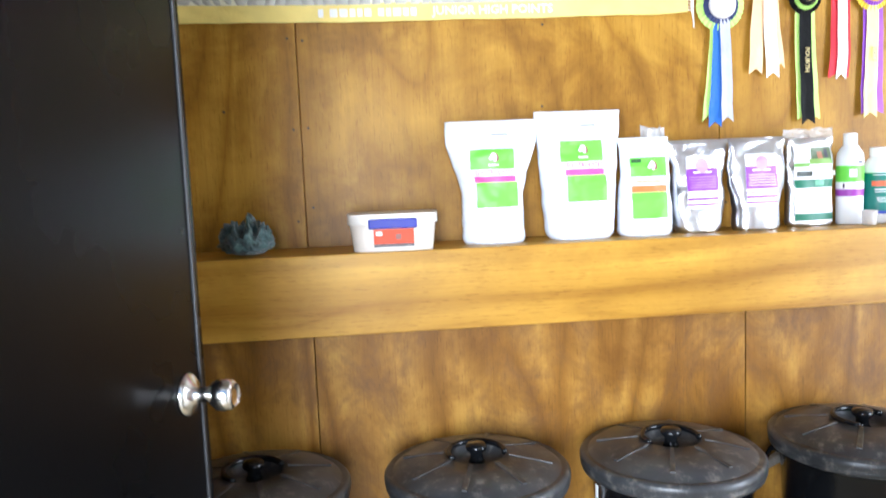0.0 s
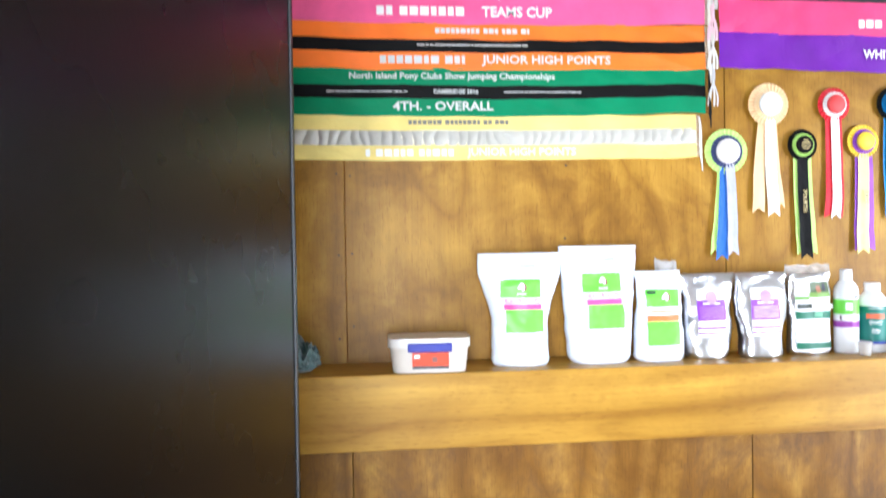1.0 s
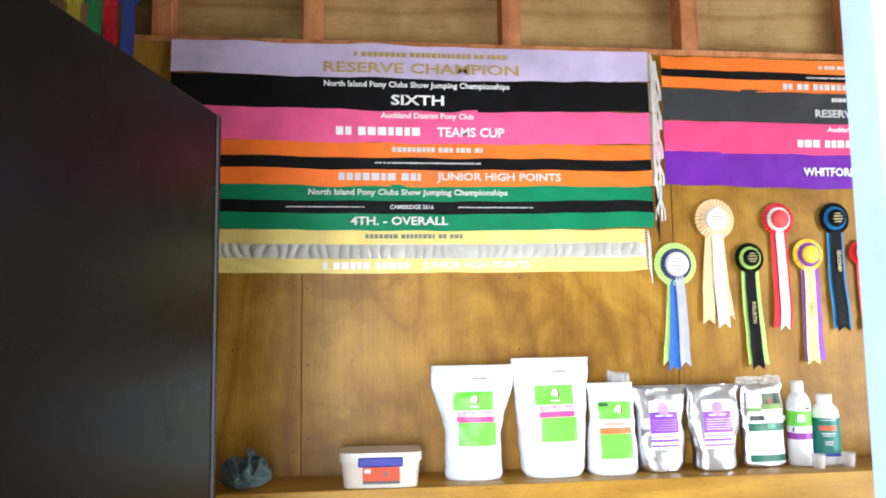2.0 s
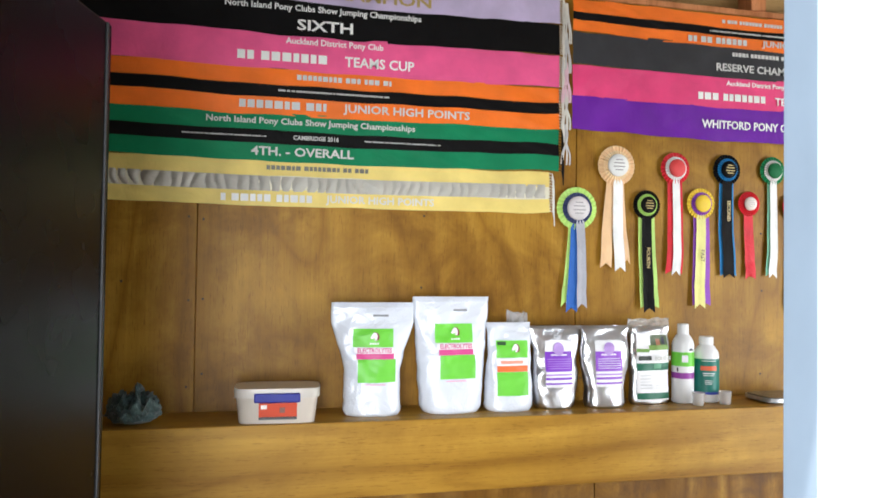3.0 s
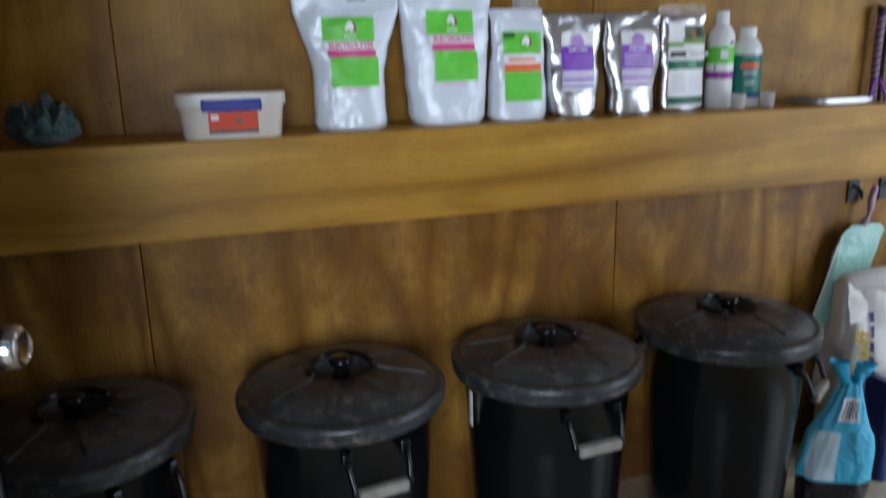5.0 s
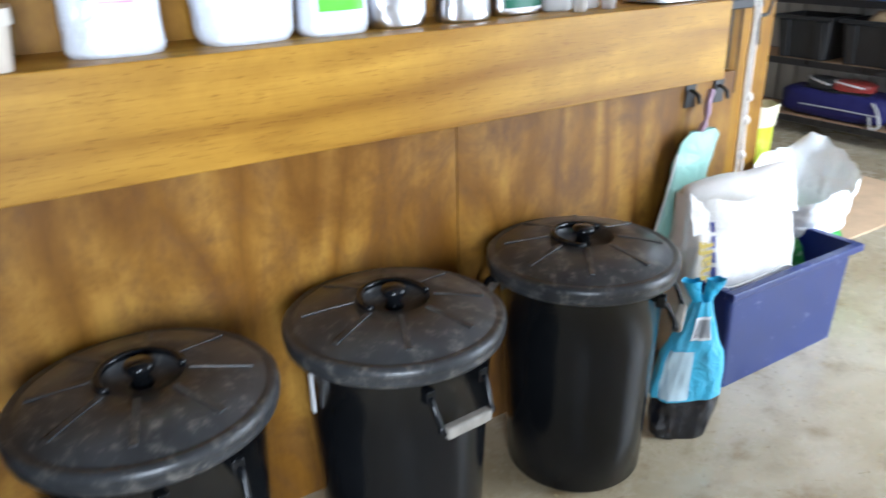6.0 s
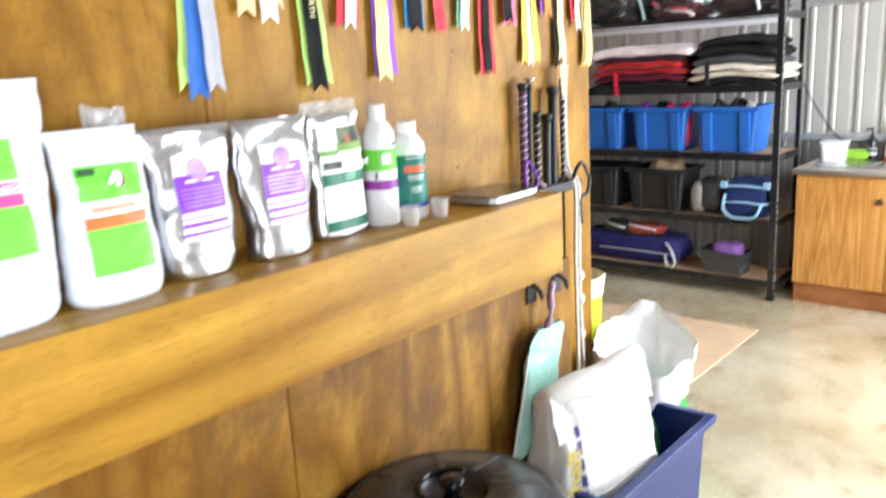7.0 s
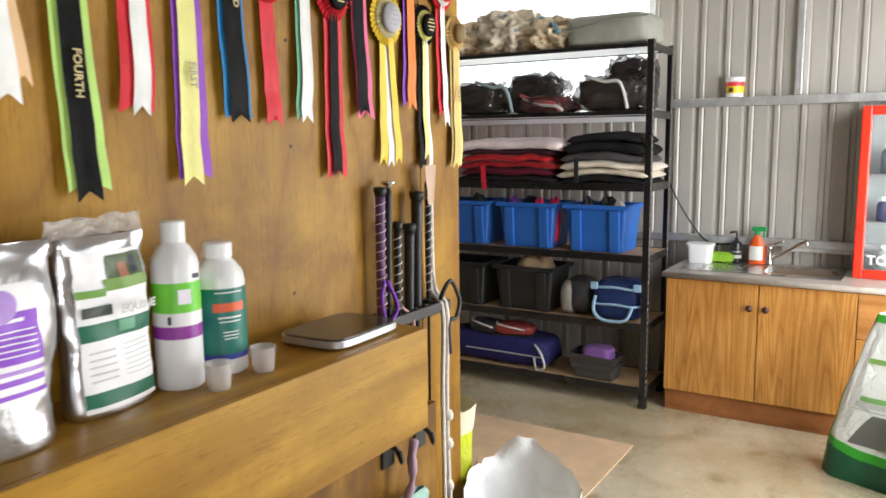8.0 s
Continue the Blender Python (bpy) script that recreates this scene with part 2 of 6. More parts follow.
def ink(col, rough=0.45):
    """A printed or dyed plain colour."""
    if (col, rough) not in INK:
        INK[(col, rough)] = plain("printed_colour", col, rough, var=0.05, scale=12, bump=0.05)
    return INK[(col, rough)]


DYE = {}


def dye(col):
    if col not in DYE:
        DYE[col] = cloth("ribbon_cloth", col)
    return DYE[col]
# ---- mesh tools ----
def part(name, bm, material, parent=None, label="", smooth=False):
    """Links a bmesh as one mesh object, under a thing or a part."""
    me = bpy.data.meshes.new(name)
    bm.normal_update()
    bm.to_mesh(me)
    bm.free()
    for mt in material if isinstance(material, (list, tuple)) else [material]:
        me.materials.append(mt)
    if smooth:
        for p in me.polygons:
            p.use_smooth = True
    ob = new(name, me)
    if parent is not None:
        ob.parent = parent
    return tagged(ob, label=label)


def thing(name, at, label, category, group="", rz=0.0, kind=""):
    e = new(name)
    e.empty_display_size = 0.05
    e.matrix_world = pose(*at, 0, 0, rz)
    return tagged(e, label, category, group, kind)


def slab(bm, x0, x1, y0, y1, z0, z1, bevel=0.0, seg=2):
    made = bmesh.ops.create_cube(bm, size=1.0, matrix=Matrix.LocRotScale(((x0 + x1) / 2, (y0 + y1) / 2, (z0 + z1) / 2), None, (x1 - x0, y1 - y0, z1 - z0)))
    if bevel:
        edges = {e for v in made["verts"] for e in v.link_edges}
        bmesh.ops.bevel(bm, geom=list(edges), offset=bevel, segments=seg, affect="EDGES", profile=0.5)
    return bm


def block(x0, x1, y0, y1, z0, z1, bevel=0.0, seg=2):
    return slab(bmesh.new(), x0, x1, y0, y1, z0, z1, bevel, seg)


def sheet(fn, nu, nv, close_u=False, bm=None):
    """A surface of points fn(u, v), u and v from 0 to 1."""
    bm = bm or bmesh.new()
    cols = nu if close_u else nu + 1
    rows = [[bm.verts.new(fn(i / nu, j / nv)) for i in range(cols)] for j in range(nv + 1)]
    for j in range(nv):
        for i in range(nu):
            k = (i + 1) % cols
            bm.faces.new((rows[j][i], rows[j][k], rows[j + 1][k], rows[j + 1][i]))
    return bm


def lathe(profile, n=32, bm=None, at=(0, 0, 0), caps=True):
    """Turned body: a profile of (radius, height) about the z axis."""
    bm = bm or bmesh.new()
    rings = []
    for r, z in profile:
        rings.append([bm.verts.new((at[0] + r * math.cos(2 * math.pi * i / n), at[1] + r * math.sin(2 * math.pi * i / n), at[2] + z)) for i in range(n)])
    for a, b in zip(rings, rings[1:]):
        for i in range(n):
            bm.faces.new((a[i], a[(i + 1) % n], b[(i + 1) % n], b[i]))
    if caps:
        bm.faces.new(rings[0][::-1])
        bm.faces.new(rings[-1])
    return bm


def tube(points, r, n=8, bm=None):
    """A round bar along points; r is a radius or one for each point."""
    bm = bm or bmesh.new()
    pts = [Vector(p) for p in points]
    rs = r if isinstance(r, (list, tuple)) else [r] * len(pts)
    rings = []
    side = None
    for k, p in enumerate(pts):
        d = (pts[min(k + 1, len(pts) - 1)] - pts[max(k - 1, 0)]).normalized()
        if side is None:
            side = d.orthogonal().normalized()
        side = (side - d * side.dot(d)).normalized()
        up = d.cross(side)
        rings.append([bm.verts.new(p + rs[k] * (math.cos(2 * math.pi * i / n) * side + math.sin(2 * math.pi * i / n) * up)) for i in range(n)])
    for a, b in zip(rings, rings[1:]):
        for i in range(n):
            bm.faces.new((a[i], a[(i + 1) % n], b[(i + 1) % n], b[i]))
    bm.faces.new(rings[0][::-1])
    bm.faces.new(rings[-1])
    return bm


def moved(bm, m):
    bmesh.ops.transform(bm, matrix=m, verts=bm.verts)
    return bm


def rough(x, y, z, s=1.0):
    return noise.noise(Vector((x * s, y * s, z * s)))


def curved(points, steps=6):
    """A smooth line through points."""
    p = [Vector(q) for q in points]
    out = []
    for i in range(len(p) - 1):
        a, b, c, d = p[max(i - 1, 0)], p[i], p[i + 1], p[min(i + 2, len(p) - 1)]
        for k in range(steps):
            t = k / steps
            out.append(0.5 * ((2 * b) + (c - a) * t + (2 * a - 5 * b + 4 * c - d) * t * t + (3 * b - a - 3 * c + d) * t ** 3))
    return out + [p[-1]]


def lettering(words, height, material, parent, m, name="lettering", width=None, shear=0.0):
    """Words in the built-in font as a flat mesh, centred on m, facing -y of its parent."""
    cu = bpy.data.curves.new(name, "FONT")
    cu.body, cu.size, cu.align_x, cu.align_y, cu.shear, cu.resolution_u = words, height, "CENTER", "CENTER", shear, 2
    cu.extrude = 0.0004
    cu.offset = height * 0.022
    tmp = new("tmp", cu)
    bpy.context.view_layer.update()
    me = bpy.data.meshes.new_from_object(tmp.evaluated_get(bpy.context.evaluated_depsgraph_get()))
    bpy.data.objects.remove(tmp)
    bpy.data.curves.remove(cu)
    xs = [v.co.x for v in me.vertices]
    k = width / (max(xs) - min(xs)) if width and xs else 1.0
    me.transform(m @ pose(0, 0, 0, 90, 0, 0) @ Matrix.Diagonal((k, 1, 1, 1)))
    me.materials.append(material)
    ob = new(name, me)
    ob.parent = parent
    return ob
def lump(sx, sy, sz, seed, rug=0.12, nu=40, nv=24, sq=0.6, freq=2.2, flat=True):
    """A soft rounded body standing on z = 0, half sizes sx, sy and height sz, with folds."""
    def at(u, v):
        a, b = 2 * math.pi * u, math.pi * (v - 0.5)
        c, s, cb, sb = math.cos(a), math.sin(a), math.cos(b), math.sin(b)
        p = Vector((math.copysign(abs(c) ** sq, c) * abs(cb) ** sq, math.copysign(abs(s) ** sq, s) * abs(cb) ** sq, math.copysign(abs(sb) ** sq, sb)))
        k = 1 + rug * rough(p.x * freq + seed, p.y * freq, p.z * freq + seed) + 0.5 * rug * rough(p.x * freq * 2.7, p.y * freq * 2.7 + seed, p.z * freq * 2.7)
        z = sz * (0.5 + 0.5 * p.z * k)
        return Vector((p.x * k * sx, p.y * k * sy, max(0.0, z) if flat else z))
    return sheet(at, nu, nv, True)


def crumpled(sx, sy, sz, seed, deep=0.30):
    """A heap of stiff cloth: rounded body with sharp ridged folds, resting on z = 0."""
    def at(u, v):
        a, b = 2 * math.pi * u, math.pi * (v - 0.5)
        p = Vector((math.cos(a) * abs(math.cos(b)) ** 0.6, math.sin(a) * abs(math.cos(b)) ** 0.6, math.copysign(abs(math.sin(b)) ** 0.7, math.sin(b))))
        k = 1.0
        for f, g in ((1.6, 1.0), (3.4, 0.55), (7.0, 0.25)):
            k += deep * g * (0.45 - abs(rough(p.x * f + seed, p.y * f - seed, p.z * f + 2 * seed)) * 2.2)
        return Vector((p.x * sx * k, p.y * sy * k, max(0.0, sz * (0.5 + 0.5 * p.z * k))))
    return sheet(at, 110, 64, True)


def folded(x0, x1, y0, y1, z0, z1, seed, wave=0.013):
    """A folded cloth layer: rounded slab with a soft fold towards -x."""
    def at(u, v):
        a = 2 * math.pi * u
        c, s = math.cos(a), math.sin(a)
        hx, hz = (x1 - x0) / 2, (z1 - z0) / 2
        px = math.copysign(abs(c) ** 0.35, c) * hx
        pz = math.copysign(abs(s) ** 0.8, s) * hz * 1.08
        y = y0 + (y1 - y0) * v
        e = min(1.0, min(v, 1 - v) * 14 + 0.35)
        w = wave * rough(px * 5 + seed, y * 6, seed) + 0.5 * wave * rough(px * 13, y * 15, seed * 2)
        return Vector(((x0 + x1) / 2 + px * (0.97 + 0.03 * e) + 0.02 * rough(seed, y * 5, 1), y, (z0 + z1) / 2 + pz * e + w + 0.012 * rough(y * 3.1, 7.0, 1.0) - 0.016 * max(0.0, abs(2 * v - 1) - 0.55) / 0.45))
    bm = sheet(at, 28, 22, True)
    bmesh.ops.holes_fill(bm, edges=bm.edges)
    return bm


def open_box(x, y, z, tx, ty, wall=0.006, lip=0.014):
    """An open tapered box: half sizes at the top x, y, at the foot x*tx, y*ty."""
    bm = bmesh.new()
    rings = []
    for hx, hy, h in ((x * tx, y * ty, 0.0), (x - 0.004, y - 0.004, z - 0.028), (x + lip, y + lip, z - 0.024), (x + lip, y + lip, z), (x - wall, y - wall, z), (x * tx - wall, y * ty - wall, wall)):
        rings.append([bm.verts.new((sx * hx, sy * hy, h)) for sx, sy in ((-1, -1), (1, -1), (1, 1), (-1, 1))])
    for a, b in zip(rings, rings[1:]):
        for i in range(4):
            bm.faces.new((a[i], a[(i + 1) % 4], b[(i + 1) % 4], b[i]))
    bm.faces.new(rings[0][::-1])
    bm.faces.new(rings[-1])
    es = [e for e in bm.edges if abs(e.verts[0].co.z - e.verts[1].co.z) > 0.05]
    bmesh.ops.bevel(bm, geom=es, offset=0.018, segments=3, affect="EDGES", profile=0.5)
    return bm
# ---- the shell of the shed ----
WALL_Y, FASCIA_Y, LOW_Y, LEDGE_Z = 2.295, 2.04, 2.12, 1.194
EAST_X, CEIL_Z = 5.65, 3.3

tagged(part("ground", block(-150, 150, -150, 150, -0.25, -0.13), EARTH), "grey-brown gravel yard outside the shed", "ground", kind="structure")
tagged(part("floor", block(-2.4, 5.8, -0.02, 6.3, -0.12, 0.0), CONCRETE), "worn stained concrete shed floor", "floor", kind="structure")
tagged(part("ceiling", block(-2.4, 5.8, -0.1, 6.3, CEIL_Z, CEIL_Z + 0.06), CEILING), "grey lined shed roof", "ceiling", kind="structure")
# Never in view; kept dark so that less light bounces back inside.
tagged(part("wall_west", block(-2.4, -2.3, 0.0, 6.3, 0, CEIL_Z), DARK_SHEET), "unseen shed wall, dark grey to cut bounced light", "wall", kind="structure")
tagged(part("wall_far", block(-2.3, 5.7, 6.2, 6.3, 0, CEIL_Z), SHEET), "grey steel shed wall at the back", "wall", kind="structure")

# front wall with the doorway and an unseen, assumed roller door opening
DOOR_L, DOOR_R, DOOR_TOP = -0.50, 0.335, 2.09
bm = bmesh.new()
for x0, x1, z0, z1 in ((-2.4, DOOR_L, 0, CEIL_Z), (DOOR_L, DOOR_R, DOOR_TOP, CEIL_Z), (DOOR_R, 2.45, 0, CEIL_Z), (2.45, 5.3, 2.5, CEIL_Z), (5.3, 5.8, 0, CEIL_Z)):
    slab(bm, x0, x1, 0.0, 0.10, z0, z1)
tagged(part("wall_south", bm, WHITE_STEEL), "white painted front wall with a doorway", "wall", kind="structure")

frame_1 = thing("door_frame", (0, 0, 0), "white painted door frame, its reveal's shade painted as a strip", "door frame", kind="structure")
part("jamb", block(DOOR_R - 0.03, DOOR_R, -0.02, 0.12, 0, DOOR_TOP, 0.003), WHITE_STEEL, frame_1)
part("jamb", block(DOOR_L - 0.03, DOOR_L + 0.0, -0.02, 0.12, 0, DOOR_TOP, 0.003), WHITE_STEEL, frame_1)
part("head", block(DOOR_L, DOOR_R - 0.03, -0.02, 0.12, DOOR_TOP - 0.03, DOOR_TOP, 0.003), WHITE_STEEL, frame_1)
# Thin coloured strip over the white jamb reveal, painting its bluish shade.
part("stop_strip", block(DOOR_R - 0.034, DOOR_R - 0.0305, 0.086, 0.121, 0, DOOR_TOP - 0.03, 0.001), ink((0.30, 0.37, 0.45)), frame_1, "pale blue-grey strip for the shade on the white reveal")

# dividing wall: plywood lining on studs, bare studs above
north = thing("wall_north", (0, 0, 0), "golden stained plywood wall with bare pine studs above", "wall", kind="structure")
for x0, x1 in ((-2.3, -1.565), (-1.562, -0.2425), (-0.2395, 1.0995), (1.1025, 2.409), (2.412, 2.618)):
    part("ply_panel", block(x0, x1, WALL_Y, WALL_Y + 0.012, 0, 2.692, 0.0012, 1), PLY, north)
for x in (-2.2, -1.47, -0.733, -0.207, 0.518, 1.21, 1.89, 2.56):
    part("stud", block(x - 0.035, x + 0.035, WALL_Y + 0.014, WALL_Y + 0.104, 0, CEIL_Z, 0.003, 1), STUD, north, "orange-stained pine stud")
part("nogging", block(-2.3, 2.618, WALL_Y + 0.0, WALL_Y + 0.013, 2.693, 2.716, 0.001, 1), STUD, north, "pine edge strip on top of the plywood")
part("backing_panel", block(-2.3, 2.618, WALL_Y + 0.106, WALL_Y + 0.118, 0, CEIL_Z), PLY_RAW, north, "raw plywood backing between the studs")

# boxed-out lower wall with its ledge
ledge = thing("wall_ledge", (0, 0, 0), "golden plywood ledge on a boxed-out lower wall", "ledge", kind="structure")
part("top_board", block(-2.3, 2.041, FASCIA_Y + 0.0162, WALL_Y, LEDGE_Z - 0.018, LEDGE_Z, 0.0006, 1), PLY_LEDGE, ledge)
part("fascia", block(-2.3, 2.041, FASCIA_Y, FASCIA_Y + 0.016, 0.961, LEDGE_Z, 0.0025), PLY_LEDGE, ledge, "golden plywood fascia board")
part("end_board", block(2.025, 2.041, FASCIA_Y + 0.017, WALL_Y, 0.961, LEDGE_Z - 0.019, 0.0015), PLY_LEDGE, ledge)
part("soffit", block(-2.3, 2.024, FASCIA_Y + 0.017, LOW_Y + 0.02, 0.961, 0.975), PLY_LEDGE, ledge)
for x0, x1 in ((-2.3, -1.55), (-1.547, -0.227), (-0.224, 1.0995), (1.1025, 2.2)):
    part("ply_panel", block(x0, x1, LOW_Y, LOW_Y + 0.012, 0, 0.96, 0.0012, 1), PLY_LOW, ledge, "soiled plywood panel with shade in its tone")
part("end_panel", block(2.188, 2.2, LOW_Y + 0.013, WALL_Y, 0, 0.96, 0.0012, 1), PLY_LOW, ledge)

# steel-clad east wall with a bright window behind the rack
def cladding(bm, y0, y1, z0, z1):
    period, rib = 0.148, 0.022
    ys = []
    k = math.floor(y0 / period) * period
    while k < y1 + period:
        for off, d in ((0, 0), (0.070, 0), (0.078, 0.006), (0.086, 0), (0.106, 0), (0.116, rib), (0.136, rib), (0.147, 0)):
            if y0 <= k + off <= y1:
                ys.append((k + off, d))
        k += period
    ys = [(y0, 0.0)] + [p for p in ys if y0 + 0.002 < p[0] < y1 - 0.002] + [(y1, 0.0)]
    lo = [bm.verts.new((EAST_X + 0.0 + d, y, z0)) for y, d in ys]
    hi = [bm.verts.new((EAST_X + 0.0 + d, y, z1)) for y, d in ys]
    for i in range(len(ys) - 1):
        bm.faces.new((lo[i], lo[i + 1], hi[i + 1], hi[i]))


WIN_Y0, WIN_Y1, WIN_Z0, WIN_Z1 = 2.62, 4.3, 1.72, 2.95
bm = bmesh.new()
cladding(bm, -0.02, WIN_Y0, 0, CEIL_Z)
cladding(bm, WIN_Y0, WIN_Y1, 0, WIN_Z0)
cladding(bm, WIN_Y0, WIN_Y1, WIN_Z1, CEIL_Z)
cladding(bm, WIN_Y1, 6.3, 0, CEIL_Z)
east = tagged(part("wall_east", bm, SHEET), "grey ribbed steel cladding wall", "wall", kind="structure")
for name, b, label in (("girt", block(EAST_X - 0.06, EAST_X + 0.0, 0.1, 6.2, 1.80, 1.852, 0.004), "galvanised girt"),
                       ("girt", block(EAST_X - 0.05, EAST_X + 0.0, 0.1, 6.2, 0.955, 1.0, 0.004), "galvanised girt"),
                       ("column", block(EAST_X - 0.05, EAST_X + 0.0, 1.735, 1.775, 1.854, CEIL_Z, 0.004), "galvanised upright")):
    part(name, b, GALV, east, label)
window = thing("window_1", (0, 0, 0), "bright window behind the storage rack", "window", kind="structure")
for z in (WIN_Z0, WIN_Z1 - 0.04):
    part("window_frame", block(EAST_X - 0.01, EAST_X + 0.05, WIN_Y0, WIN_Y1, z, z + 0.04, 0.003), WHITE_STEEL, window)
for y in (WIN_Y0, WIN_Y1 - 0.04):
    part("window_frame", block(EAST_X - 0.01, EAST_X + 0.05, y, y + 0.04, WIN_Z0 + 0.041, WIN_Z1 - 0.041, 0.003), WHITE_STEEL, window)

# black entrance door, standing open
door = thing("door_1", (-0.48, 0.125, 0.0), "black painted door standing open, with a chrome knob", "door", rz=-12.9, kind="structure")
DW = 0.855
part("door_leaf", block(-0.04, 0.0, 0.0, DW, 0.012, 2.055, 0.003), BLACK_DOOR, door)
part("edge_strip", block(-0.03, 0.003, DW - 0.022, DW - 0.016, 0.012, 2.054, 0.001), BLACK, door, "dark seal along the door's edge")
knob = part("door_handle", moved(lathe([(0.001, 0), (0.036, 0), (0.036, 0.004), (0.03, 0.009), (0.017, 0.013), (0.013, 0.02), (0.0125, 0.034), (0.018, 0.040), (0.0265, 0.05), (0.0275, 0.060), (0.025, 0.071), (0.019, 0.077), (0.018, 0.076), (0.008, 0.075), (0.001, 0.075)], 32), pose(0.0, DW - 0.060, 1.138, 0, 90, 0) @ Matrix.Diagonal((0.80, 0.80, 0.88, 1))), CHROME, door, "round satin chrome knob", smooth=True)
# ---- prize sashes ----
WHITE_INK, GOLD_INK, SILVER_INK, DARK_INK = ink((0.85, 0.85, 0.82)), ink((0.42, 0.30, 0.10), 0.3), ink((0.60, 0.60, 0.58), 0.3), ink((0.16, 0.15, 0.12))


def prize_sash(x0, x1, z_top, z_bot, bands, words, label, seed, fringe=True, slope=0.0):
    """A satin sash pinned flat: bands of cloth from top to bottom, then lettering; words: (text, height, place down 0..1, ink, width, middle)."""
    t = thing("prize_sash", (x0, WALL_Y - 0.004, z_bot), label, "sash", "sashes pinned to the wall")
    w, h = x1 - x0, z_top - z_bot

    def place(u, v):
        x = u * w
        wave = 0.004 + 0.0045 * (1 + rough(u * 9 + seed, v * 1.5, seed * 3.1)) + 0.0035 * (1 + rough(u * 26 + 7 * v, v * 1.4, seed)) * (0.5 + abs(2 * u - 1))
        droop = 0.005 * rough(u * 11, seed + 4.0, v) + 0.006 * rough(u * 5, seed, 0.3) - 0.010 * math.sin(math.pi * u) * (1 - v) + slope * u
        return Vector((x, -wave - 0.004 * (1 - v) * (1 + rough(u * 6, seed, 2)), v * h + droop))

    v1 = 1.0
    for i, (share, col) in enumerate(bands):
        v0 = v1 - share
        part("satin_band", sheet(lambda u, v: place(u, v0 + (v1 - v0) * v), 130, 5), dye(col), t, smooth=True)
        v1 = v0
    for text, size, down, colour, width, mid in words:
        size, width = size * 0.84, width * 0.90
        spot = place(mid, 1 - down)
        reach = [place(min(1.0, max(0.0, mid + (k / 20 - 0.5) * width / w)), 1 - down + e).y for k in range(21) for e in (-0.35 * size / h, 0.35 * size / h)]
        spot.y = min(reach) - 0.0012
        m = pose(*spot)
        if text:
            lettering(text, size, colour, t, m, width=width)
        else:
            bm = bmesh.new()
            rnd = random.Random(seed * 31 + int(down * 100))
            x = -width / 2
            while x < width / 2:
                lw = min(rnd.uniform(0.42, 0.72) * size, width / 2 - x)
                slab(bm, x, x + lw, -0.0005, 0.0005, -size * 0.34, size * 0.34)
                x += lw + size * (0.16 if rnd.random() < 0.85 else 0.55)
            tagged(part("print_bar", moved(bm, m), colour, t), kind="stuff")
    if fringe:
        for end, u in ((1, 1.0),):
            bm = bmesh.new()
            for k in range(14):
                v = (k + 0.5) / 14
                p = place(u, v)
                q = [p, p + Vector((0.010 * end, -0.004, -0.002)), p + Vector((0.016 * end + 0.004 * rough(k, seed, 1), -0.004, -0.03)), p + Vector((0.018 * end, -0.002, -0.055 - 0.012 * rough(k, seed, 5)))]
                tube(q, 0.0022, 4, bm)
            part("fringe", bm, dye(bands[-1][1] if fringe is True else fringe), t, "tasselled fringe")
    return t


LAV, BLK, PNK, ORG, GRN, YEL, PUR, GRY = (0.54, 0.45, 0.64), (0.007, 0.0065, 0.0065), (0.80, 0.10, 0.27), (0.86, 0.17, 0.008), (0.010, 0.19, 0.080), (0.74, 0.58, 0.17), (0.14, 0.016, 0.32), (0.045, 0.045, 0.048)
FR = (0.70, 0.66, 0.58)
SL0, SL1 = -0.69, 1.022
prize_sash(SL0, SL1, 2.695, 2.580, [(1.0, LAV)], [("", 0.030, 0.28, GOLD_INK, 0.62, 0.53), ("RESERVE CHAMPION", 0.062, 0.70, GOLD_INK, 0.78, 0.51)], "lavender satin sash with gold lettering pinned to the wall", 1, FR)
prize_sash(SL0, SL1, 2.578, 2.465, [(1.0, BLK)], [("North Island Pony Clubs Show Jumping Championships", 0.034, 0.22, WHITE_INK, 0.74, 0.50), ("SIXTH", 0.060, 0.70, WHITE_INK, 0.21, 0.50)], "black satin sash with white lettering pinned to the wall", 2, FR)
prize_sash(SL0, SL1, 2.463, 2.345, [(1.0, PNK)], [("Auckland District Pony Club", 0.034, 0.24, WHITE_INK, 0.37, 0.52), ("", 0.052, 0.68, WHITE_INK, 0.34, 0.42), ("TEAMS CUP", 0.056, 0.68, WHITE_INK, 0.27, 0.61)], "pink satin sash with white lettering pinned to the wall", 3, FR)
prize_sash(SL0, SL1, 2.343, 2.192, [(0.36, ORG), (0.27, BLK), (0.37, ORG)], [("", 0.030, 0.18, SILVER_INK, 0.36, 0.54), ("", 0.010, 0.48, SILVER_INK, 0.42, 0.52), ("", 0.046, 0.80, SILVER_INK, 0.32, 0.42), ("JUNIOR HIGH POINTS", 0.046, 0.80, SILVER_INK, 0.50, 0.67)], "orange and black striped satin sash pinned to the wall", 4, FR)
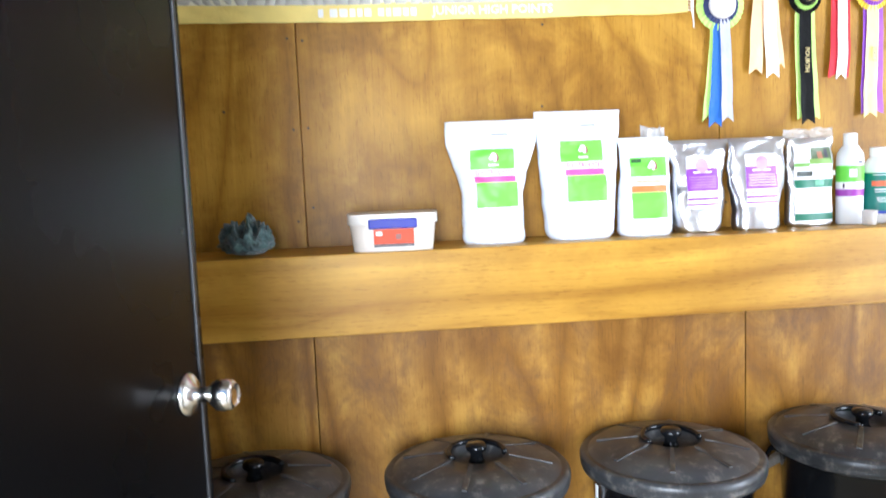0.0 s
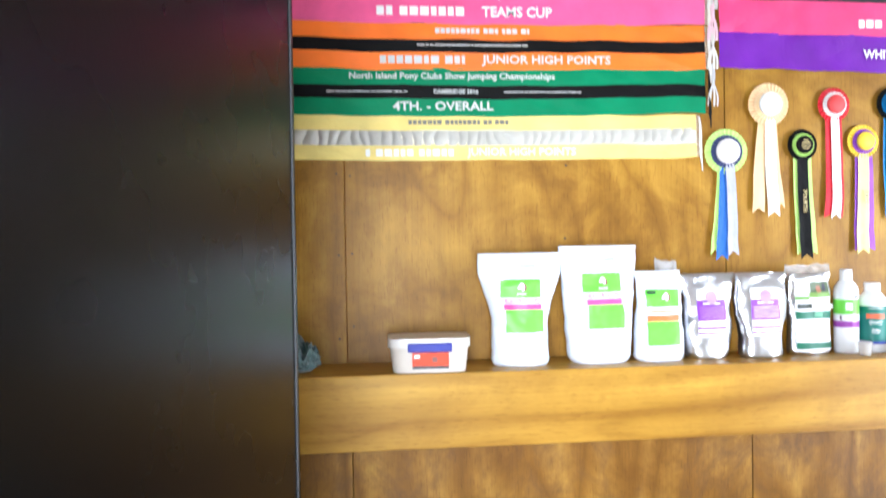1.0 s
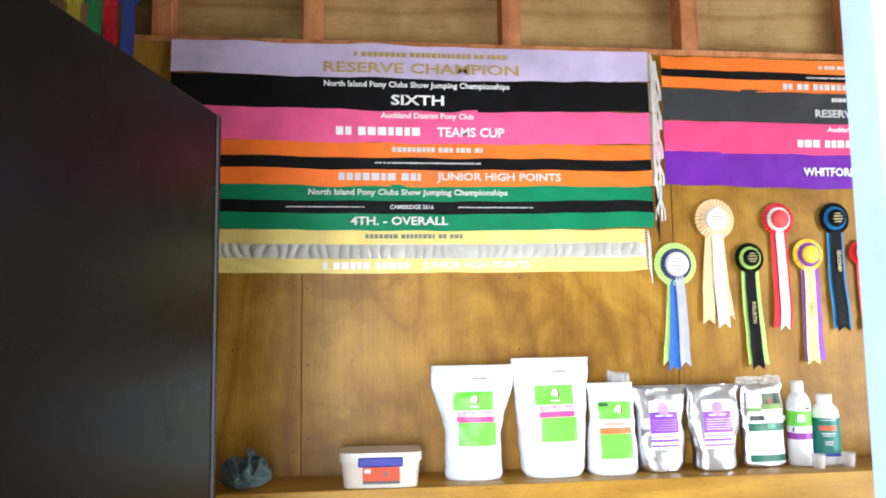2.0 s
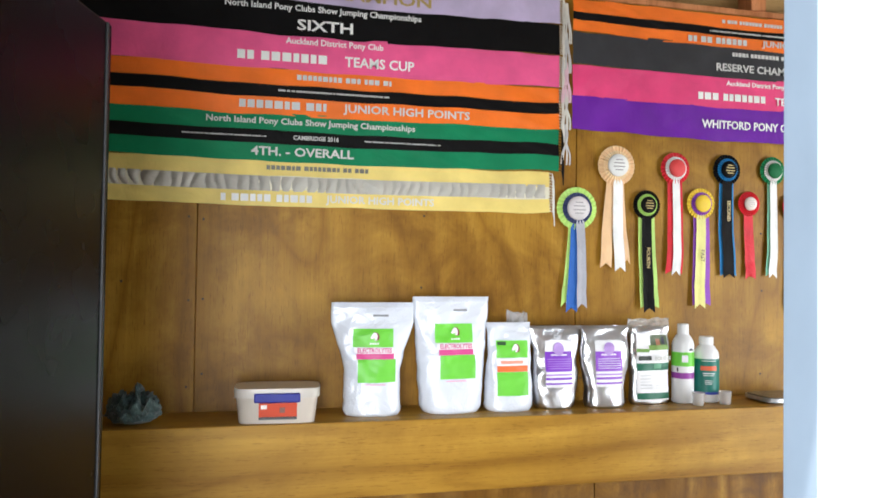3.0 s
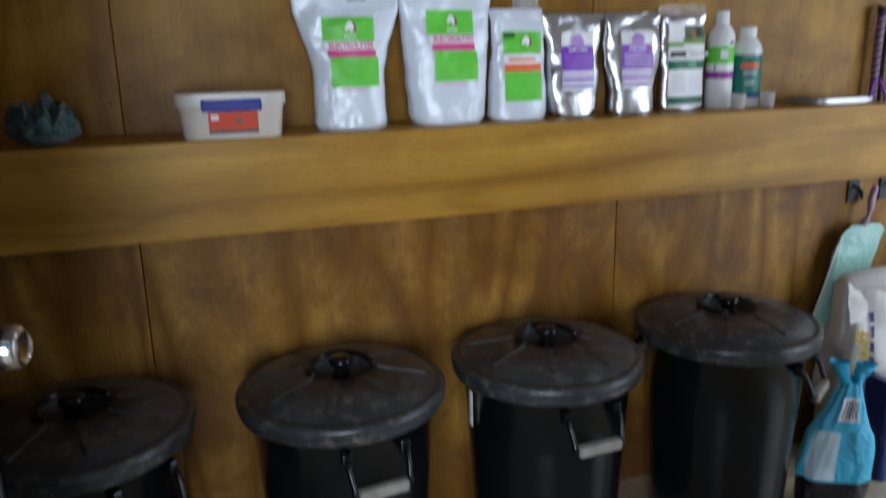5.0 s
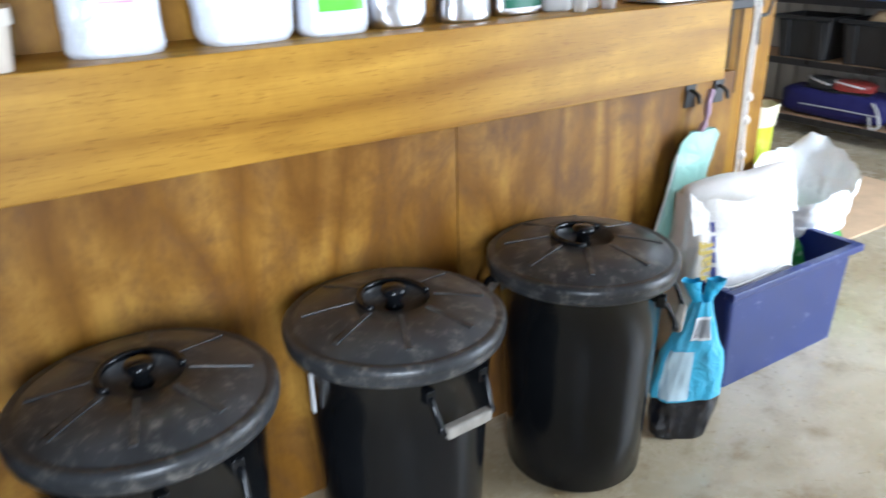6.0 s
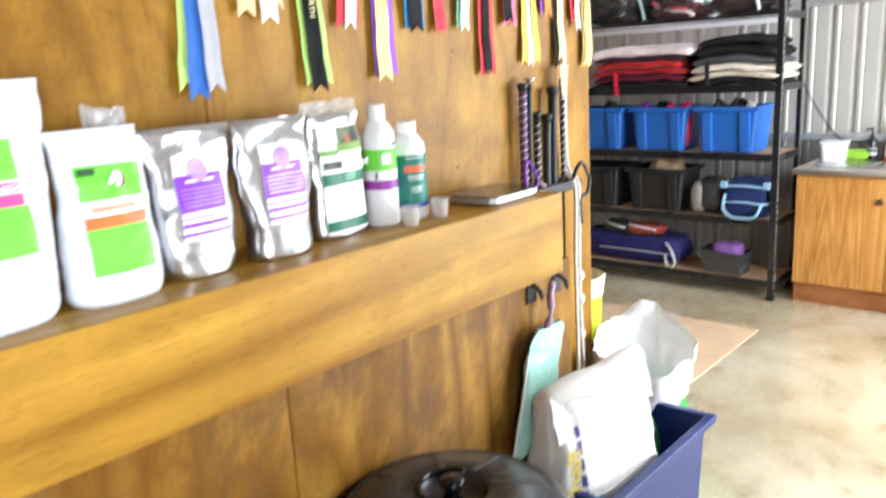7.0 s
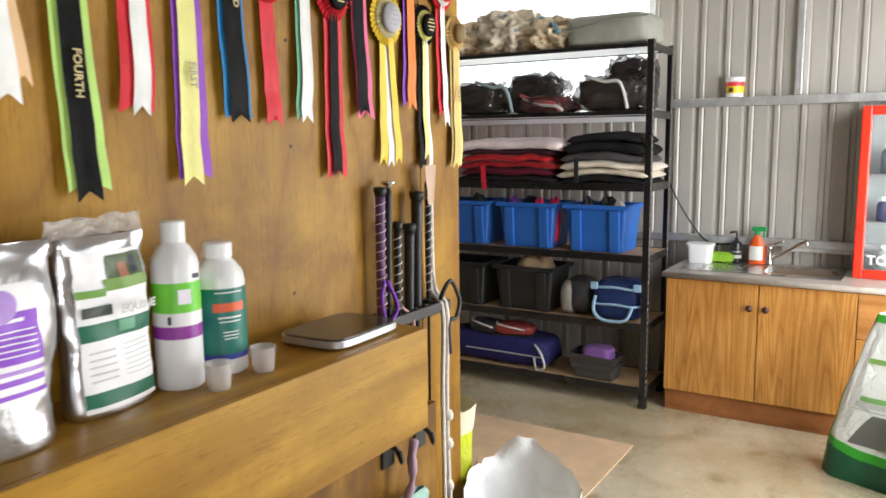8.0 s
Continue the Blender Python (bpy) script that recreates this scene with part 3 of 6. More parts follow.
prize_sash(SL0, SL1, 2.190, 2.035, [(0.36, GRN), (0.28, BLK), (0.36, GRN)], [("North Island Pony Clubs Show Jumping Championships", 0.034, 0.18, SILVER_INK, 0.78, 0.48), ("CAMBRIDGE 2016", 0.024, 0.5, SILVER_INK, 0.17, 0.485), ("", 0.007, 0.5, SILVER_INK, 0.30, 0.31), ("", 0.007, 0.5, SILVER_INK, 0.30, 0.66), ("4TH. - OVERALL", 0.048, 0.80, SILVER_INK, 0.38, 0.46)], "green and black striped satin sash pinned to the wall", 5, (0.012, 0.012, 0.012))
yel = prize_sash(SL0, SL1 - 0.035, 2.033, 1.885, [(0.36, YEL), (0.30, (0.68, 0.64, 0.50)), (0.34, YEL)], [("", 0.026, 0.18, DARK_INK, 0.38, 0.50), ("", 0.042, 0.83, SILVER_INK, 0.33, 0.40), ("JUNIOR HIGH POINTS", 0.042, 0.83, SILVER_INK, 0.42, 0.63)], "yellow satin sash with a pleated silver stripe", 6, (0.72, 0.70, 0.62))
def gathered(u, v):
    x = 0.006 + 1.655 * u
    lean = x + 0.012 * rough(u * 18, 3.0, v * 1.2)
    deep = abs(math.sin(math.pi * lean / 0.036 + 2.6 * rough(u * 15, 1.0, 0.4 * v)))
    return Vector((x, -0.015 - 0.009 * deep * (0.45 + 0.55 * math.sin(math.pi * v)), 0.050 + 0.050 * v - 0.010 * math.sin(math.pi * x / 1.68)))


bm = sheet(gathered, 420, 5)
tagged(part("pleated_ribbon", bm, cloth("silver_satin", (0.44, 0.42, 0.37), 0.3), yel, "gathered silver ribbon"), "gathered silver ribbon")
SR0, SR1 = 1.075, 2.60
prize_sash(SR0, SR1, 2.682, 2.562, [(0.40, ORG), (0.25, BLK), (0.35, ORG)], [("", 0.024, 0.2, SILVER_INK, 0.3, 0.50), ("", 0.010, 0.52, SILVER_INK, 0.42, 0.50), ("", 0.040, 0.82, SILVER_INK, 0.3, 0.40), ("JUNIOR HIGH POINTS", 0.040, 0.82, SILVER_INK, 0.48, 0.67)], "orange and black satin sash pinned to the wall", 7, False)
prize_sash(SR0, SR1, 2.560, 2.440, [(1.0, GRY)], [("", 0.026, 0.26, SILVER_INK, 0.30, 0.53), ("RESERVE CHAMPION", 0.048, 0.68, SILVER_INK, 0.46, 0.53)], "charcoal satin sash with silver lettering pinned to the wall", 8, False)
prize_sash(SR0, SR1, 2.438, 2.322, [(1.0, (0.74, 0.055, 0.19))], [("Auckland District Pony Club", 0.030, 0.24, WHITE_INK, 0.36, 0.53), ("", 0.048, 0.68, WHITE_INK, 0.33, 0.44), ("TEAMS CUP", 0.050, 0.68, WHITE_INK, 0.25, 0.64)], "cerise satin sash with white lettering pinned to the wall", 9, False)
prize_sash(SR0, SR1, 2.320, 2.195, [(1.0, PUR)], [("WHITFORD PONY CLUB", 0.052, 0.55, WHITE_INK, 0.50, 0.50)], "purple satin sash with white lettering pinned to the wall", 10, False)
# pale tassels where the two rows of sashes meet
for k, (z, col) in enumerate(((2.66, FR), (2.55, (0.62, 0.6, 0.56)), (2.44, (0.75, 0.5, 0.55)), (2.34, FR), (2.21, (0.6, 0.58, 0.56)))):
    t = thing("sash_tassel", (1.048, WALL_Y - 0.02, z - 0.15), "pale cord tassel hanging between the sashes", "tassel", "tassels between the sashes")
    bm = bmesh.new()
    for j in range(7):
        a = j * 0.9
        tube(curved([(0.004 * math.cos(a), 0, 0.15), (0.006 * math.cos(a), -0.006 + 0.004 * math.sin(a), 0.10), (0.016 * math.cos(a + k), -0.008, 0.04), (0.018 * math.cos(a + k), -0.004, 0.0)], 3), 0.0026, 5, bm)
    part("cords", bm, dye(col), t)

# ---- rosettes ----
R_PEACH, R_WHITE, R_RED, R_LIME, R_NAVY, R_BLUE, R_GREEN, R_PINK, R_GOLD, R_SILV, R_ORANGE, R_VIOLET = (0.80, 0.52, 0.28), (0.82, 0.82, 0.80), (0.62, 0.012, 0.025), (0.46, 0.70, 0.17), (0.02, 0.03, 0.09), (0.03, 0.12, 0.42), (0.015, 0.20, 0.07), (0.80, 0.12, 0.28), (0.80, 0.56, 0.04), (0.42, 0.42, 0.46), (0.80, 0.20, 0.02), (0.28, 0.07, 0.48)
CYAN, PALE_YEL = (0.02, 0.22, 0.50), (0.78, 0.74, 0.26)
FOIL_INK = ink((0.55, 0.42, 0.16), 0.3)


def ruffle(r0, r1, pleats, y, deep):
    def at(u, v):
        a = 2 * math.pi * u
        s = 1 if int(round(u * pleats * 2)) % 2 else -1
        r = r0 + (r1 - r0) * v
        return Vector((r * math.cos(a), y - deep * 0.5 * s * (0.35 + 0.65 * v) - 0.004 * (1 - v), r * math.sin(a)))
    return sheet(at, pleats * 2, 2, True)


def rosette(x, z, R, rings, centre, tails, label, seed, writing=True):
    """rings: colours from the outside in; tails: (colour, shift, width, bottom height, layer)."""
    t = thing("rosette", (x, WALL_Y - 0.004, z), label, "rosette", "prize rosettes on the wall")
    n = len(rings)
    for i, col in enumerate(rings):
        r1 = R * (1 - 0.26 * i / max(1, n - 1) * (1 if n > 1 else 0)) if n > 1 else R
        part("ruffle", ruffle(R * 0.45, r1, 26 + 2 * (seed % 4), -0.010 - 0.006 * i, 0.005), dye(col), t, smooth=False)
    disc = part("button", moved(lathe([(R * 0.56, 0), (R * 0.56, 0.004), (R * 0.52, 0.008), (R * 0.2, 0.011), (0.001, 0.0115)], 28), pose(0, -0.012 - 0.006 * n, 0, 90, 0, 0)), dye(centre), t, smooth=True)
    if writing:
        bm = bmesh.new()
        for k, (dz, wd) in enumerate(((0.26, 0.3), (0.1, 0.46), (-0.08, 0.5), (-0.24, 0.34))):
            slab(bm, -R * wd * 0.62, R * wd * 0.62, -0.0236 - 0.006 * n, -0.023 - 0.006 * n, R * dz - R * 0.03, R * dz + R * 0.03)
        part("print_bar", bm, FOIL_INK if sum(centre) < 0.8 else ink((0.36, 0.34, 0.34)), disc)
    for k, (col, dx, wid, bottom, layer) in enumerate(tails):
        ln = z - bottom
        ph = seed * 1.7

        def tail(u, v):
            s = 1 - v
            notch = 0.018 * (abs(u - 0.5) * 2) if v < 0.001 else 0.0
            curl = 0.004 * math.sin(ph + 5.5 * s) * s + 0.0025 * math.sin(ph + 13 * s) * s
            px = dx * (0.35 + 0.65 * s) + (u - 0.5) * wid * (0.85 + 0.15 * s) + 0.008 * s * math.sin(ph + 3 * s)
            fold = 0.003 * math.cos((u - 0.5) * 3.0 + ph) * s
            return Vector((px, -0.006 - 0.0055 * layer - abs(curl) - abs(fold), -R * 0.25 - (ln - R * 0.25) * s + (0.017 - notch if v < 0.001 else 0)))
        part("ribbon_tail", sheet(tail, 6, 24), dye(col), t, smooth=True)
    return t


def stamp(t, words, z, col=(0.55, 0.42, 0.16), size=0.02):
    """Upright foil word on a tail."""
    lettering(words, size, ink(col, 0.3), t, pose(0.002, -0.0215, z, 0, 90, 0))


rosette(1.098, 1.902, 0.079, [R_LIME, (0.05, 0.06, 0.14)], (0.62, 0.58, 0.58), [(R_LIME, -0.035, 0.038, 1.54, 0), (R_BLUE, -0.014, 0.044, 1.52, 1), (R_SILV, 0.026, 0.038, 1.535, 2)], "lime and navy rosette with blue, lime and grey tails", 1)
rosette(1.257, 2.068, 0.075, [R_PEACH, (0.84, 0.62, 0.36)], (0.74, 0.74, 0.72), [(R_PEACH, -0.04, 0.046, 1.685, 0), (R_PEACH, 0.045, 0.03, 1.70, 0), (R_WHITE, 0.016, 0.044, 1.672, 1)], "peach rosette with peach and white ribbon tails", 2)
r3 = rosette(1.383, 1.924, 0.056, [BLK, R_LIME], BLK, [(R_LIME, 0.006, 0.078, 1.535, 0), (BLK, 0.002, 0.046, 1.518, 1)], "black and lime rosette with matching ribbon tails", 3)
stamp(r3, "FOURTH", -0.20)
rosette(1.503, 2.068, 0.061, [R_RED, R_WHITE], (0.66, 0.06, 0.06), [(R_RED, 0.0, 0.072, 1.665, 0), (R_WHITE, 0.006, 0.036, 1.66, 1)], "red and white rosette with matching tails", 4, False)
r5 = rosette(1.614, 1.936, 0.060, [R_GOLD, R_VIOLET], R_GOLD, [(R_VIOLET, 0.010, 0.078, 1.545, 0), (PALE_YEL, 0.0, 0.046, 1.533, 1)], "yellow and purple rosette with matching ribbon tails", 5, False)
stamp(r5, "FIRST", -0.20, (0.25, 0.2, 0.1))
r6 = rosette(1.727, 2.072, 0.060, [BLK, CYAN], BLK, [(CYAN, 0.004, 0.072, 1.66, 0), (BLK, 0.004, 0.050, 1.651, 1)], "black and blue rosette with matching tails", 6)
stamp(r6, "SECOND", -0.16)
rosette(1.827, 1.943, 0.048, [R_RED], (0.80, 0.72, 0.66), [(R_RED, 0.0, 0.046, 1.646, 0)], "red rosette with a white button and red tail", 7)
rosette(1.933, 2.077, 0.056, [R_GREEN, R_WHITE], (0.02, 0.16, 0.06), [((0.2, 0.5, 0.32), 0.0, 0.050, 1.66, 0), (R_WHITE, 0.004, 0.036, 1.653, 1)], "green and white rosette with matching tails", 8, False)
rosette(2.035, 1.939, 0.056, [R_RED, (0.5, 0.01, 0.02)], BLK, [(R_RED, 0.004, 0.070, 1.526, 0), (BLK, 0.0, 0.032, 1.532, 1)], "red rosette with a black button and striped tails", 9)
rosette(2.130, 2.069, 0.054, [BLK, R_PINK], BLK, [(R_PINK, 0.012, 0.066, 1.665, 0), (BLK, 0.0, 0.040, 1.674, 1)], "black and pink rosette with matching tails", 10)
rosette(2.243, 1.916, 0.066, [R_GOLD, (0.72, 0.66, 0.40)], R_SILV, [(R_GOLD, -0.026, 0.032, 1.55, 0), (R_WHITE, 0.008, 0.026, 1.545, 0), (R_GOLD, 0.034, 0.028, 1.552, 1)], "yellow pleated rosette with yellow and white tails", 11)
rosette(2.345, 2.070, 0.052, [R_ORANGE, R_VIOLET], R_ORANGE, [(R_VIOLET, -0.008, 0.044, 1.70, 0), (R_ORANGE, 0.006, 0.038, 1.692, 1)], "orange and purple rosette with matching tails", 12, False)
rosette(2.415, 1.918, 0.054, [BLK, PALE_YEL], BLK, [(BLK, -0.008, 0.034, 1.532, 0), (PALE_YEL, 0.006, 0.026, 1.56, 1), (R_WHITE, 0.024, 0.018, 1.535, 1)], "black and pale yellow rosette with matching tails", 13)
rosette(2.508, 2.020, 0.052, [R_RED, R_WHITE], R_RED, [(R_RED, -0.004, 0.054, 1.68, 0), (R_WHITE, 0.004, 0.026, 1.649, 1)], "red and white rosette with striped tails", 14, False)
r15 = rosette(2.578, 1.914, 0.050, [(0.66, 0.46, 0.16), (0.72, 0.50, 0.20)], (0.20, 0.13, 0.05), [((0.76, 0.62, 0.20), 0.008, 0.062, 1.535, 0), ((0.70, 0.46, 0.14), 0.0, 0.034, 1.530, 1)], "old gold rosette with a dark button and gold tails", 15, False)
stamp(r15, "FIRST", -0.17, (0.25, 0.2, 0.1))
for k, (x, col) in enumerate(((-1.02, (0.62, 0.52, 0.04)), (-0.95, (0.05, 0.30, 0.10)), (-0.90, R_RED), (-0.84, (0.05, 0.08, 0.35)))):
    rosette(x, 2.86, 0.05, [col], col, [(col, 0, 0.05, 2.62 - 0.02 * k, 0)], "plain ribbon rosette pinned beside the sashes", 20 + k, False)


# ---- packets and bottles on the ledge ----
class Pouch:
    """A stand-up packet: width(v), depth(v), height; the front faces -y."""

    def __init__(self, h, width, depth, seed, crease=0.004):
        self.h, self.w, self.d, self.seed, self.crease = h, width, depth, seed, crease

    def at(self, u, v, out=0.0):
        w, d = self.w(v) * (1 - 0.13 * max(0.0, 1 - v / 0.07) ** 2), self.d(v)
        a = 2 * math.pi * u
        c, s = math.cos(a), math.sin(a)
        x = w * math.copysign(abs(c) ** 0.8, c)
        y = d * math.copysign(abs(s) ** 0.75, s)
        k = self.crease * (0.35 + v)
        y += k * rough(x * 14 + self.seed, s, v * 6 + self.seed) * 1.4 + 0.5 * k * rough(x * 40, self.seed, v * 22)
        x += 0.5 * self.crease * rough(self.seed, c * 2, v * 9)
        return Vector((x, y, v * self.h))

    def face(self, x, z, out=0.0012):
        v = min(max(z / self.h, 0), 1)
        w, d = self.w(v), self.d(v)
        q = min(abs(x) / w, 0.995)
        c = math.copysign(q ** (1 / 0.8), x)
        y = -d * (1 - c * c) ** 0.375
        k = self.crease * (0.35 + v)
        y += k * rough(x * 14 + self.seed, -math.sqrt(1 - c * c), v * 6 + self.seed) * 1.4 + 0.5 * k * rough(x * 40, self.seed, v * 22)
        return Vector((x, y - out, z))


def packet(at, rz, h, width, depth, film, label, prints, seed, crease=0.004, seal=None, group="feed supplement packets"):
    """prints: (x0, x1, z0, z1, colour, layer)."""
    t = thing("supplement_packet", at, label, "packet", group, rz)
    p = Pouch(h, width, depth, seed, crease)
    body = sheet(lambda u, v: p.at(u, v), 44, 40, True)
    bmesh.ops.contextual_create(body, geom=[e for e in body.edges if e.is_boundary and e.verts[0].co.z < 0.002 and e.verts[1].co.z < 0.002])
    pouch = part("pouch", body, film, t, smooth=True)
    for x0, x1, z0, z1, col, layer in prints:
        part("printed_panel", sheet(lambda u, v: p.face(x0 + (x1 - x0) * u, z0 + (z1 - z0) * v, 0.0034 + 0.0009 * layer), max(2, int(abs(x1 - x0) * 160)), max(2, int(abs(z1 - z0) * 160))), ink(col) if isinstance(col, tuple) else col, pouch, smooth=True)
    if seal:
        part("zip_seal", sheet(lambda u, v: p.face((u - 0.5) * 1.9 * width(0.9), h * (seal + 0.022 * v), 0.0022 + 0.001 * math.sin(math.pi * v)), 24, 3), film, t, "pressed zip seal", smooth=True)
    return t, p, pouch


def emblem(t, p, x, z, r, col=(0.86, 0.82, 0.84)):
    """A plain light badge on a label."""
    part("badge", sheet(lambda u, v: p.face(x + r * v * math.cos(6.2832 * u), z + r * 1.1 * v * math.sin(6.2832 * u), 0.0066), 14, 4, True), ink(col), t)


def horse_badge(t, p, x, z, r):
    """A white printed animal-head shape with a maroon mane."""
    for col, out, pts in (((0.22, 0.02, 0.05), 0.0062, ((-0.3, 1.0), (0.6, 0.9), (1.05, 0.2), (1.0, -0.7), (0.2, -1.0), (0.1, 0.0))),
                          ((0.86, 0.82, 0.84), 0.0070, ((-0.2, 0.95), (0.35, 0.8), (0.7, 0.1), (0.45, -0.8), (-0.1, -0.8), (0.05, -0.25), (-0.7, -0.55), (-1.0, -0.25), (-0.55, 0.5)))):
        bm = bmesh.new()
        ring = [bm.verts.new(p.face(x + r * a, z + r * b, out)) for a, b in pts]
        bm.faces.new(ring[::-1])
        part("badge", bm, ink(col), t)


LIME_INK, CERISE_INK, ORANGE_INK, VIOLET_INK, LILAC_INK, PAPER, DEEP_GREEN = (0.16, 0.60, 0.045), (0.62, 0.05, 0.24), (0.80, 0.15, 0.03), (0.20, 0.035, 0.50), (0.44, 0.26, 0.66), (0.84, 0.83, 0.84), (0.012, 0.13, 0.07)


def big_pouch(x, h, waist, lean, seed):
    word = ink(CERISE_INK)

    def wid(v):
        if waist:
            return 0.093 + 0.043 * max(0.0, min(1.0, (v - 0.40) / 0.42)) ** 1.2 + 0.008 * max(0, 0.12 - v) / 0.12
        return 0.104 + 0.031 * v ** 1.1
    t, p, b = packet((x, 2.175, LEDGE_Z), lean, h, wid, lambda v: 0.060 * max(0.0, 1 - v) ** 0.55 + 0.004, WHITE_POUCH,
                     "white foil feed pouch with a green and pink label", [
        (-0.066, 0.066, h * 0.605, h * 0.768, LIME_INK, 0), (-0.062, 0.066, h * 0.55, h * 0.603, PAPER, 0), (-0.055, 0.068, h * 0.50, h * 0.548, CERISE_INK, 1),
        (-0.050, 0.074, h * 0.295, h * 0.498, LIME_INK, 0), 
        (-0.03, 0.04, h * 0.272, h * 0.282, (0.7, 0.35, 0.5), 0), (0.0, 0.05, h * 0.875, h * 0.893, (0.25, 0.25, 0.27), 0)], seed, 0.0068, 0.945, "white feed pouches")
    lettering("ELECTROLYTES", 0.021, word, b, pose(*p.face(0.004, h * 0.576, 0.0085)), width=0.112)
    horse_badge(b, p, 0.004, h * 0.70, 0.0145)
    for k in range(4):
        part("print_bar", sheet(lambda u, v: p.face(-0.012 + 0.008 * k + 0.006 * u, h * 0.632 + 0.005 * v, 0.006), 2, 1), ink(PAPER), b)
    return t


big_pouch(0.327, 0.365, True, -4, 1.3)
big_pouch(0.594, 0.385, False, 3, 4.1)
t, p, b = packet((0.798, 2.165, LEDGE_Z), 2, 0.298, lambda v: 0.080 + 0.004 * math.sin(7 * v) + 0.006 * max(0, 0.15 - v) / 0.15, lambda v: 0.046 * max(0.0, 1 - v) ** 0.5 + 0.004, WHITE_POUCH,
       "small white feed pouch with a green and orange label", [
    (-0.054, 0.058, 0.180, 0.238, LIME_INK, 0), (-0.054, 0.058, 0.134, 0.178, PAPER, 0), (-0.054, 0.058, 0.133, 0.153, ORANGE_INK, 1), (-0.054, 0.058, 0.053, 0.132, LIME_INK, 0), (-0.04, 0.04, 0.160, 0.170, (0.75, 0.3, 0.2), 1), (-0.05, -0.02, 0.222, 0.234, (0.02, 0.08, 0.02), 1)], 2.7, 0.0068)
horse_badge(b, p, 0.012, 0.212, 0.0155)
t = thing("plastic_bag", (0.845, 2.215, LEDGE_Z), "crumpled clear plastic bag behind the pouches", "bag")
part("film", sheet(lambda u, v: Vector((0.055 * math.cos(6.2832 * u) * (1 - 0.3 * v) + 0.012 * rough(u * 6, v * 5, 1), 0.035 * math.sin(6.2832 * u) * (1 - 0.6 * v) + 0.012 * rough(u * 6, v * 5, 7), 0.33 * v + 0.02 * rough(u * 9, 3, 2) * v)), 30, 16, True), CLEAR_FILM, t, smooth=False)


def silver_pouch(x, y, rz, lighter, seed):
    V = (0.27, 0.075, 0.56) if lighter else VIOLET_INK
    t, p, b = packet((x, y, LEDGE_Z), rz, 0.285, lambda v: 0.074 + 0.025 * v ** 1.3 + 0.006 * math.sin(9 * v + seed), lambda v: 0.044 * max(0.0, 1 - v) ** 0.45 + 0.004, SILVER,
           "silver foil pouch with a purple and white label", [
        (-0.050, 0.052, 0.075, 0.235, PAPER, 0), (-0.050, 0.052, 0.128, 0.197, V, 1), (-0.050, 0.052, 0.100, 0.108, V, 1), (-0.050, 0.052, 0.084, 0.090, V, 1), (-0.050, 0.052, 0.114, 0.120, LILAC_INK, 1),
        *[(-0.042, 0.044, 0.138 + 0.008 * k, 0.140 + 0.008 * k, LILAC_INK if not lighter else PAPER, 2) for k in range(5)], (-0.03, 0.03, 0.183, 0.188, PAPER, 2)], seed, 0.0055)
    emblem(b, p, 0.0, 0.206, 0.021, (0.42, 0.26, 0.62))
    return t


silver_pouch(0.972, 2.178, 4, False, 5.2)
silver_pouch(1.156, 2.165, 2, True, 8.9)
t, p, b = packet((1.348, 2.195, LEDGE_Z), 6, 0.278, lambda v: 0.081 - 0.003 * math.sin(6 * v), lambda v: 0.030 * max(0.0, 1 - v) ** 0.4 + 0.005, SILVER,
       "clear and foil packet with a white and dark green horse-feed label", [
    (-0.066, 0.068, 0.012, 0.255, PAPER, 0), (-0.010, 0.066, 0.208, 0.248, (0.07, 0.10, 0.04), 1), (-0.066, -0.02, 0.188, 0.200, (0.18, 0.36, 0.08), 1), (-0.02, 0.066, 0.195, 0.212, (0.20, 0.34, 0.08), 2),
    (-0.066, 0.068, 0.122, 0.148, DEEP_GREEN, 1), (-0.066, 0.068, 0.020, 0.042, DEEP_GREEN, 1), (0.0, 0.03, 0.128, 0.146, (0.12, 0.34, 0.20), 2), (0.012, 0.03, 0.212, 0.234, (0.34, 0.14, 0.08), 2), (0.038, 0.052, 0.216, 0.242, (0.03, 0.03, 0.05), 2),
    *[(-0.055, -0.01, 0.058 + 0.011 * k, 0.061 + 0.011 * k, (0.55, 0.55, 0.55), 1) for k in range(5)], *[(0.004, 0.06, 0.058 + 0.008 * k, 0.060 + 0.008 * k, (0.6, 0.6, 0.6), 1) for k in range(7)]], 3.3, 0.006, group="feed supplement packets")
part("clear_top", sheet(lambda u, v: Vector(((u - 0.5) * 0.178, 0.004 + 0.010 * rough(u * 6, v * 3, 2.0), 0.255 + 0.052 * v + 0.010 * rough(u * 5, 1.0, v))), 24, 8), CLEAR_FILM, t, "crumpled clear film edge")
lettering("EQUINE", 0.019, ink((0.55, 0.55, 0.52)), b, pose(0.026, -0.050, 0.166), width=0.066)
part("print_bar", sheet(lambda u, v: p.face(-0.06 + 0.05 * u, 0.158 + 0.016 * v, 0.006), 6, 2), ink((0.05, 0.06, 0.05)), b)


def bottle(at, name, label, profile, cap, bands, ridged=True):
    t = thing(name, at, label, "bottle", "supplement bottles")
    body = part("bottle_body", lathe(profile, 40), WHITE_PL, t, smooth=True)
    r, z0, z1 = cap
    bm = lathe([(r, z0), (r, z1 - 0.003), (r - 0.003, z1), (0.001, z1)], 40)
    part("cap", bm, WHITE_PL, t, "ribbed white screw cap")
    for rr, a, b_, col in bands:
        part("label_band", lathe([(rr, a), (rr, b_)], 40, caps=False), ink(col), body, smooth=True)
    return t, body


